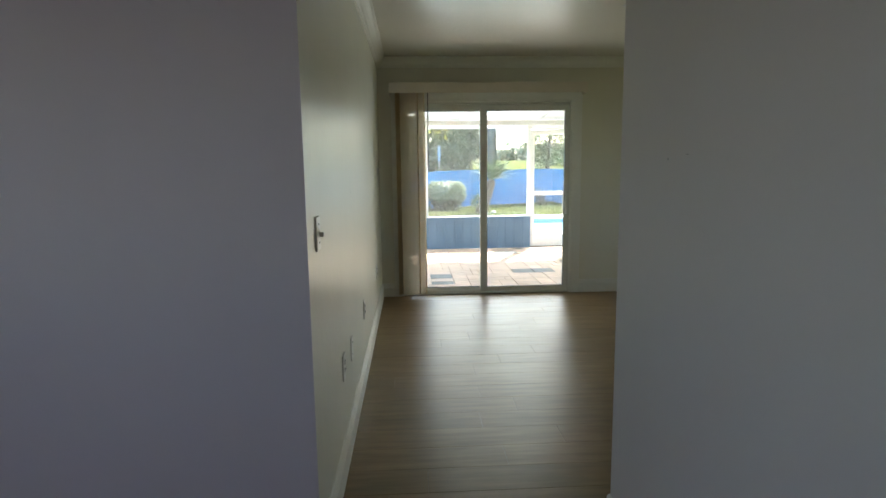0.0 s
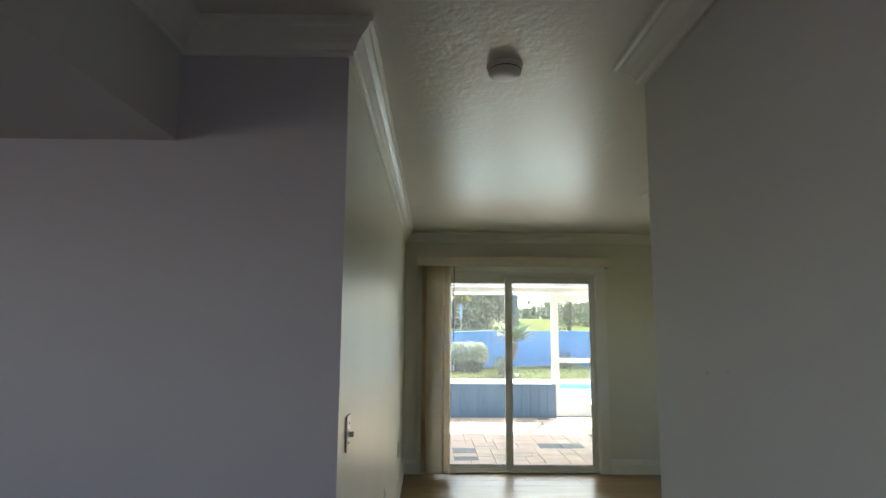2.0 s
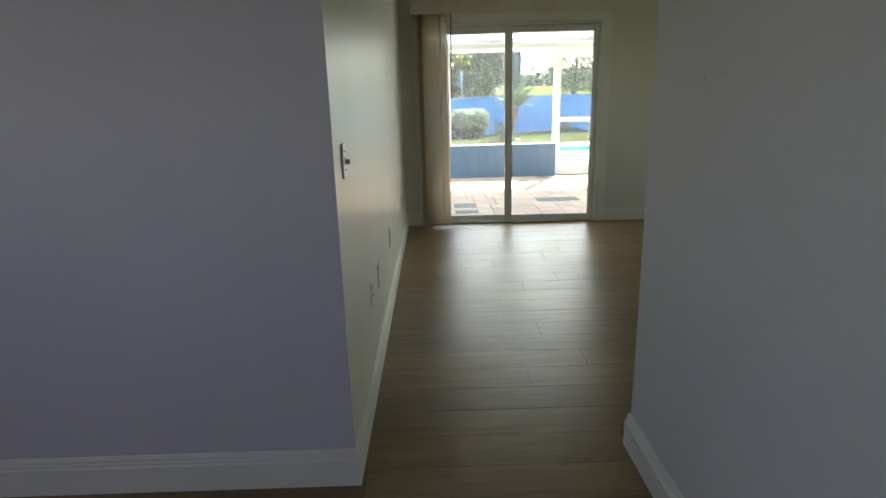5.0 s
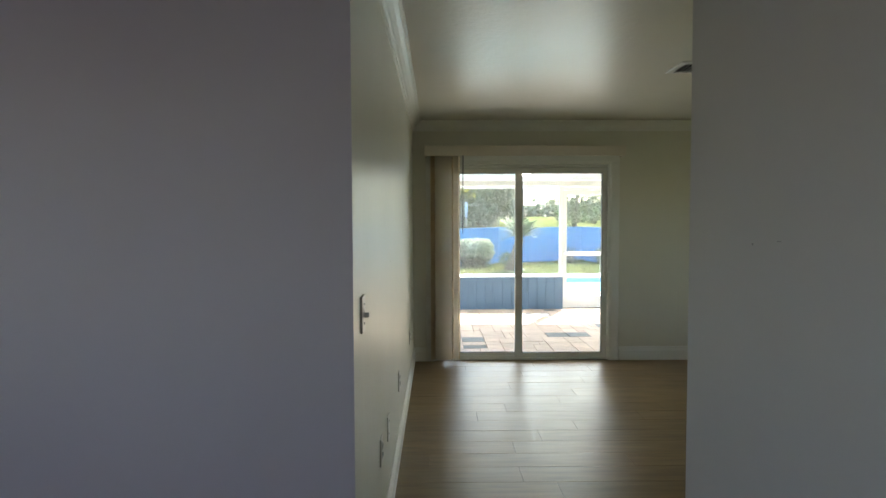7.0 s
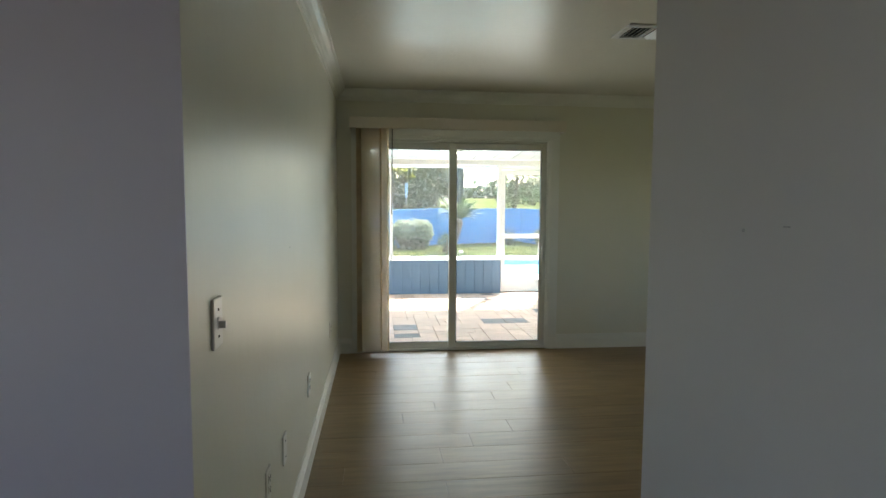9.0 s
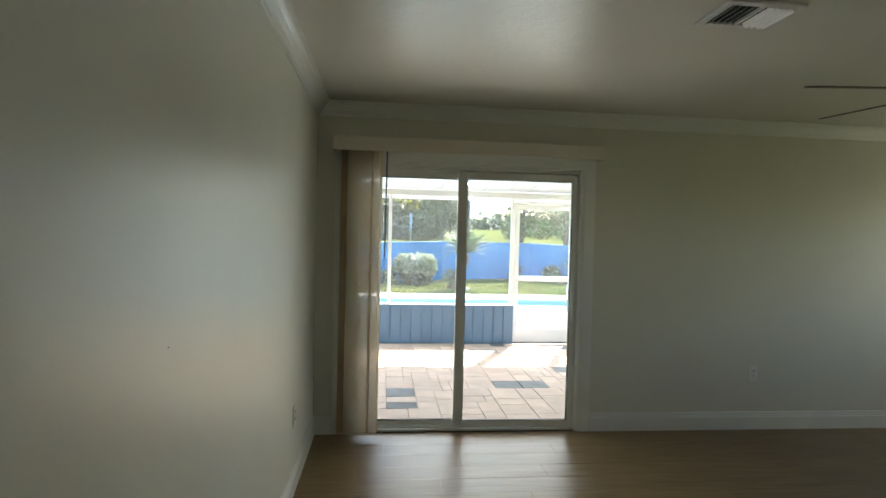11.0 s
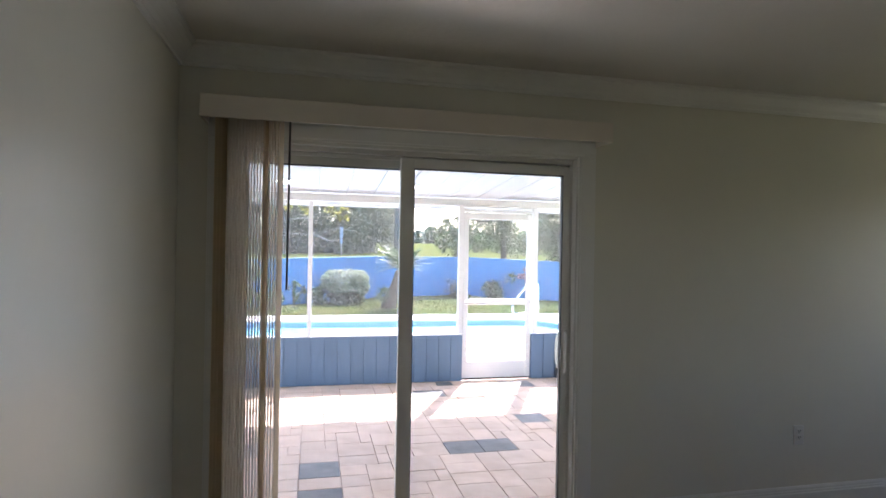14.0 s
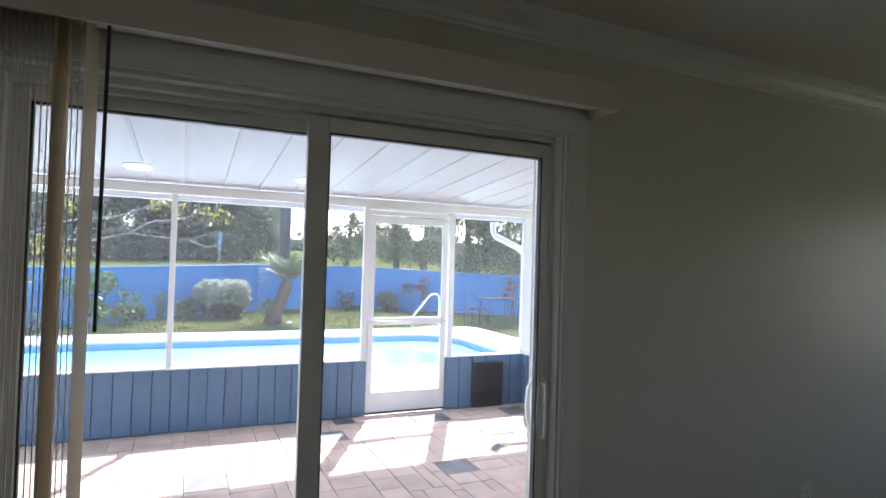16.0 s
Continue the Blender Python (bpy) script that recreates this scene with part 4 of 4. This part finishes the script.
# the pale branch with yellow leaves reaching over the wall
br = holder("leaning_branch_tree", "pale-barked tree with yellow-green leaves beside the wall", "tree", (-5.2, 20.6, ground_z(-5.2, 20.6)))
part("trunk", tube(bmesh.new(), [(0, 0, -0.1), (0.15, 0.0, 1.1), (0.5, 0.1, 2.2), (0.7, 0.2, 3.4)], [0.13, 0.11, 0.09, 0.04], 8), "pale_bark", br, "", True)
BOUGHS = [[(0.3, 0, 1.2), (1.3, 0.0, 1.86), (2.3, 0.05, 2.02), (3.1, 0.1, 1.86), (3.8, 0.1, 1.90), (4.5, 0.1, 2.10), (5.2, 0.1, 2.02), (5.9, 0.1, 1.98), (6.5, 0.1, 2.20), (7.1, 0.1, 2.12)],
          [(2.4, 0, 2.0), (3.2, 0.1, 2.35), (4.2, 0.1, 2.50), (5.0, 0.1, 2.85), (5.7, 0.1, 2.9)], [(0.6, 0.1, 2.2), (1.7, 0.1, 2.5), (3.0, 0.1, 2.9)],
          [(4.5, 0.1, 2.10), (5.0, 0.1, 2.42), (5.6, 0.1, 2.50), (6.2, 0.1, 2.72)], [(3.1, 0.1, 1.86), (3.5, 0.1, 2.25), (3.7, 0.1, 2.60)], [(5.9, 0.1, 1.98), (6.3, 0.1, 1.80), (6.6, 0.1, 1.86)]]
for limb in BOUGHS:
    part("limb", tube(bmesh.new(), limb, [0.026 * (1 - 0.75 * i / (len(limb) - 1)) for i in range(len(limb))], 6), "pale_bark", br, "", True)
spots = [(6.3, 0.1, 2.72), (6.7, 0.1, 2.62), (5.1, 0.1, 2.9), (5.6, 0.1, 2.85), (3.1, 0.1, 2.7), (2.6, 0, 1.7), (3.3, 0, 1.5), (2.9, 0, 1.55), (2.0, 0.1, 2.55), (1.2, 0, 2.2), (0.6, 0, 2.9), (1.6, 0.1, 2.9), (0.2, 0, 1.9)]
leaf_part("foliage", np.concatenate([clump(rng, s, 0.24, 30) * (1, 1, 1) for s in spots]), 0.12, "leaf_yellow", br, rng, "bright yellow-green leaves", aspect=0.6)

# round variegated shrub
sx, sy = 1.54, 20.0
sh = holder("round_shrub", "clipped round shrub with pale variegated leaves on the lawn", "shrub", (sx, sy, ground_z(sx, sy)))
for k in range(5):
    part("stem", tube(bmesh.new(), [(0.06 * k - 0.1, 0, -0.05), (0.12 * k - 0.25, 0.05, 0.5), (0.28 * k - 0.6, 0.0, 0.95)], [0.03, 0.022, 0.012], 6), "bark", sh)
dome = []
while len(dome) < 3400:
    p = rng.normal(size=3)
    p /= np.linalg.norm(p)
    q = np.sign(p) * np.abs(p) ** 0.8 * (0.72, 0.55, 0.40) * rng.uniform(0.72, 1.0) * (1 + 0.16 * noise.noise((p[0] * 3.1, p[1] * 3.1, p[2] * 3.1)))
    if q[2] > -0.30 + 0.14 * math.sin(6 * p[0]):
        dome.append(q + (0, 0, 0.62))
leaf_part("foliage", np.array(dome), 0.105, "leaf_pale", sh, rng, aspect=0.42)
leaf_part("inner_foliage", np.concatenate([clump(rng, (rng.uniform(-0.5, 0.4), rng.uniform(-0.25, 0.25), rng.uniform(0.05, 0.6)), 0.24, 120) for _ in range(26)]), 0.1, "leaf_dark", sh, rng, "dark inner leaves")

# cycad
px, py = 2.78, 18.55
pz = ground_z(px, py)
pm = holder("sago_palm", "leaning sago palm with arching fronds on the lawn", "palm", (px, py, pz))
part("trunk", tube(bmesh.new(), [(-0.16, 0, -0.08), (-0.11, 0, 0.2), (0.03, 0, 0.55), (0.15, 0, 0.95), (0.18, 0, 1.05)], [0.24, 0.18, 0.15, 0.14, 0.09], 12), "palm_bark", pm, "", True)


def frond(az, rise, length, seed):
    """A rachis with leaflets on both sides, in one mesh."""
    r = random.Random(seed)
    bm = bmesh.new()
    pts = []
    for i in range(13):
        u = i / 12
        out = length * u * (1 - 0.12 * u)
        up = length * (math.sin(rise) * u - 0.34 * u * u)
        pts.append(Vector((math.cos(az) * out * math.cos(rise * 0.6), math.sin(az) * out * math.cos(rise * 0.6), up)))
    tube(bm, pts, [0.011 - 0.0007 * i for i in range(13)], 4)
    side = Vector((-math.sin(az), math.cos(az), 0))
    for i in range(2, 13):
        for half in (0.0, 0.5):
            p = pts[i] if not half else pts[i].lerp(pts[i - 1], 0.5)
            d = (pts[i] - pts[i - 1]).normalized()
            ln = 0.20 * math.sin(math.pi * (i / 13) ** 0.7) + 0.04
            for s in (-1, 1):
                tip = p + side * s * ln + d * ln * 0.55 + Vector((0, 0, -0.02 + r.uniform(-0.02, 0.02)))
                w = d * 0.013
                bm.faces.new([bm.verts.new(q) for q in (p - w, p + w, tip)])
    bmesh.ops.translate(bm, verts=bm.verts, vec=(0.18, 0, 1.05))
    return bm


for k in range(34):
    me = frond(k * 2.399, radians(86 - 2.1 * k), 0.92 + 0.08 * math.sin(k), k)
    ob = part("frond", me, "frond", pm)
part("lower_growth", tube(bmesh.new(), [(-0.28, -0.05, -0.03), (-0.28, -0.05, 0.22)], [0.07, 0.05], 8), "palm_bark", pm)
leaf_part("offset_leaves", clump(rng, (-0.28, -0.05, 0.34), 0.24, 130), 0.22, "frond", pm, rng, aspect=0.18)
thing("garden_stone", disc_stack(bmesh.new(), [(0.06, 0.0), (0.08, 0.03), (0.065, 0.07), (0.03, 0.09)], 9, (px + 0.18, py - 0.35, ground_z(px, py) - 0.02)), "deck", "small pale stone at the foot of the palm", "stone", smooth=True)


def shrub(name, label, x, y, w, h, n, leaf, mat, seed, stems=4, low=0.15):
    r = np.random.default_rng(seed)
    s = holder(name, label, "shrub", (x, y, ground_z(x, y)))
    for k in range(stems):
        a = r.uniform(0, 6.28)
        part("stem", tube(bmesh.new(), [(0.03 * math.cos(a), 0.03 * math.sin(a), -0.05), (w * 0.2 * math.cos(a), w * 0.2 * math.sin(a), h * 0.5), (w * 0.32 * math.cos(a), w * 0.32 * math.sin(a), h * 0.85)], [0.02, 0.015, 0.007], 5), "bark", s)
    pts = np.concatenate([clump(r, (r.normal() * w * 0.22, r.normal() * w * 0.22, h * r.uniform(low, 0.9)), w * 0.2, n // 12) for _ in range(12)])
    leaf_part("foliage", pts, leaf, mat, s, r)
    return s


shrub("leafy_shrub", "bushy green shrub against the blue wall", -1.05, 17.7, 1.1, 1.25, 700, 0.13, "leaf_shrub", 3, 6)
shrub("leafy_shrub", "bushy green shrub against the blue wall", -2.5, 17.2, 1.3, 1.3, 700, 0.13, "leaf_shrub", 5, 6)
shrub("tall_weed", "tall thin green weed beside the wall", 0.15, 19.0, 0.3, 0.75, 130, 0.09, "leaf_shrub", 6, 2)
shrub("low_plant", "low spiky green plant beside the wall", -0.45, 18.5, 0.6, 0.45, 240, 0.16, "leaf_shrub", 8, 3)
shrub("low_plant", "low spiky green plant beside the wall", 0.75, 19.8, 0.7, 0.5, 220, 0.15, "leaf_shrub", 9, 3)
shrub("small_bush", "small dark bush at the foot of the blue wall", 5.35, 22.0, 0.8, 0.6, 300, 0.1, "leaf_dark", 10, 3)
shrub("grassy_bush", "tall grassy bush at the foot of the blue wall", 6.7, 21.5, 1.0, 0.85, 420, 0.16, "leaf_shrub", 11, 4)
shrub("red_shrub", "sparse reddish-leaved shrub against the blue wall", 7.5, 20.9, 0.45, 1.25, 110, 0.12, "leaf_red", 12, 4, 0.55)
shrub("red_shrub", "sparse reddish-leaved shrub against the blue wall", 9.6, 19.0, 0.55, 1.2, 150, 0.12, "leaf_red", 13, 5, 0.5)
shrub("dark_bush", "dense dark green bush beside the pool deck", 9.9, 16.2, 1.6, 0.9, 700, 0.1, "leaf_dark", 14, 5)

# patio table and chairs beyond the pool
M["iron"] = Mat("dark_iron", (0.06, 0.065, 0.075), 0.9, 0.0, 0.1).vary(20, (0.045, 0.05, 0.06), (0.08, 0.085, 0.095))
tb = holder("patio_table", "dark metal garden table on the lawn", "table", (8.35, 17.6, ground_z(8.35, 17.6)))
part("tabletop", boxes((-0.45, -0.3, 0.66, 0.45, 0.3, 0.685), bevel=0.008), "iron", tb)
for sx_, sy_ in ((-1, -1), (-1, 1), (1, -1), (1, 1)):
    part("leg", tube(bmesh.new(), [(0.4 * sx_, 0.26 * sy_, -0.02), (0.36 * sx_, 0.23 * sy_, 0.66)], 0.014, 6), "iron", tb)
chair = holder("garden_chair", "dark metal garden chair beside the table", "chair", (7.6, 17.4, ground_z(7.6, 17.4)), group="garden chairs")
part("seat", boxes((-0.22, -0.22, 0.40, 0.22, 0.22, 0.425), bevel=0.006), "iron", chair)
part("backrest", tube(bmesh.new(), [(-0.21, 0.21, 0.42), (-0.2, 0.27, 0.75), (-0.1, 0.30, 0.86), (0.1, 0.30, 0.86), (0.2, 0.27, 0.75), (0.21, 0.21, 0.42)], 0.012, 6), "iron", chair)
for sx_, sy_ in ((-1, -1), (-1, 1), (1, -1), (1, 1)):
    part("leg", tube(bmesh.new(), [(0.22 * sx_, 0.22 * sy_, -0.02), (0.2 * sx_, 0.2 * sy_, 0.4)], 0.012, 6), "iron", chair)
copy_thing(chair, pose(9.1, 17.2, ground_z(9.1, 17.2), 0, 0, 200))

# lawn blades near the deck
r = np.random.default_rng(9)
gx, gy = r.uniform(-5, 11, 22000), 16.65 + r.uniform(0, 1, 22000) ** 1.2 * 6
v, f = [], []
for x, y in zip(gx, gy):
    a, h = r.uniform(0, 6.28), r.uniform(0.015, 0.045)
    z = ground_z(x, y) - 0.005
    c, s = math.cos(a) * 0.012, math.sin(a) * 0.012
    i = len(v)
    v += [(x - c, y - s, z), (x + c, y + s, z), (x + r.normal() * 0.02, y + r.normal() * 0.02, z + h)]
    f.append((i, i + 1, i + 2))
me = bpy.data.meshes.new("grass_blades")
me.from_pydata(v, [], f)
me.materials.append(M["blade"].m)
tagged(new("grass_blades", me), "short green and straw lawn grass", "grass", kind="stuff")

# ---- pieces of the floors, last ----
plank_cache = {}


def plank_mesh(w, d, mat, t, bevel):
    key = (round(w, 3), round(d, 3), mat)
    if key not in plank_cache:
        bm = bmesh.new()
        b = bevel
        lo = [bm.verts.new(p) for p in ((0, 0, -t), (w, 0, -t), (w, d, -t), (0, d, -t))]
        md = [bm.verts.new(p) for p in ((0, 0, -b), (w, 0, -b), (w, d, -b), (0, d, -b))]
        hi = [bm.verts.new(p) for p in ((b, b, 0), (w - b, b, 0), (w - b, d - b, 0), (b, d - b, 0))]
        bm.faces.new(hi)
        for a, c in ((lo, md), (md, hi)):
            for i in range(4):
                bm.faces.new((a[i], a[(i + 1) % 4], c[(i + 1) % 4], c[i]))
        bmesh.ops.recalc_face_normals(bm, faces=bm.faces)
        me = bpy.data.meshes.new("piece")
        bm.to_mesh(me)
        bm.free()
        me.materials.append(M[mat].m)
        plank_cache[key] = me
    return plank_cache[key]


floor = holder("floor", "brown wood-look plank tile floor with a soft sheen", "floor", (0, 0, 0), S)
rng = random.Random(11)
PLANK_W, PLANK_L, PLANK_Y = 0.1935, 1.2, 5.9465
JOINTS = {6: 1.21, 7: 0.76, 9: 1.20, 10: 0.92, 11: 0.72, 14: 0.89, 15: 0.67, 17: 0.74, 18: 0.37}
plank_rng = random.Random(12)
row, y = 0, PLANK_Y
while y > -2.5:
    y0 = y - PLANK_W
    lo_x, hi_x = (0.0 if y0 > YL else -3.0), (XE if y0 > YR else XR)
    x = JOINTS.get(row, (row * 0.43 % 1.0) * PLANK_L) - 4 * PLANK_L
    while x < hi_x:
        a, b = max(x, lo_x), min(x + PLANK_L, hi_x)
        if b - a > 0.04:
            ob = new("plank", plank_mesh(b - a - 0.0009, PLANK_W - 0.0009, "wood", 0.010, 0.0008))
            ob.location, ob.parent = (a + 0.00045, y0 + 0.00045, 0), floor
            ob.rotation_euler.x = math.radians(plank_rng.uniform(-0.14, 0.14))
        x += PLANK_L
    y, row = y0, row + 1
ob = new("plank", plank_mesh(XE, YD - PLANK_Y - 0.002, "wood", 0.010, 0.0012))
ob.location, ob.parent = (0.0, PLANK_Y + 0.001, 0), floor

patio = holder("patio_paving", "rough pinkish-tan concrete pavers with scattered grey ones", "paving", (0, 0, 0), S)
C = 0.0915
GX0, GY0, NX, NY = -0.46, YD + 0.21, 50, 37
DARK = [(1.80, 7.34), (2.03, 7.39), (0.60, 7.20), (0.78, 6.70), (1.82, 9.12), (2.06, 9.43), (2.72, 8.02), (3.02, 8.3), (2.25, 8.7), (3.06, 9.25), (0.87, 8.25), (3.95, 9.35), (3.43, 8.78), (0.25, 7.65), (3.75, 8.9), (-0.5, 8.4)]
used = np.zeros((NX, NY), bool)
rng = random.Random(23)
for j in range(NY):
    for i in range(NX):
        if used[i, j]:
            continue
        for w, h in rng.sample([(2, 2), (3, 2), (3, 3), (2, 3), (4, 3), (3, 2), (3, 3)], 7) + [(2, 1), (1, 2), (1, 1)]:
            if i + w <= NX and j + h <= NY and not used[i:i + w, j:j + h].any():
                break
        used[i:i + w, j:j + h] = True
        x, y = GX0 + i * C, GY0 + j * C
        dark = any(x <= px_ < x + w * C and y <= py_ < y + h * C for px_, py_ in DARK)
        ob = new("paver", plank_mesh(w * C - 0.004, h * C - 0.004, "paver_dark" if dark else "paver", 0.012, 0.0025))
        ob.location, ob.parent = (x + 0.002, y + 0.002, PZ + rng.uniform(-0.002, 0.002)), patio
thing("outer_paving", boxes((-3.0, YD + 0.2, PZ - 0.011, GX0, KY, PZ)), "paver", "plain tan paving at the patio's far side", "paving", S)
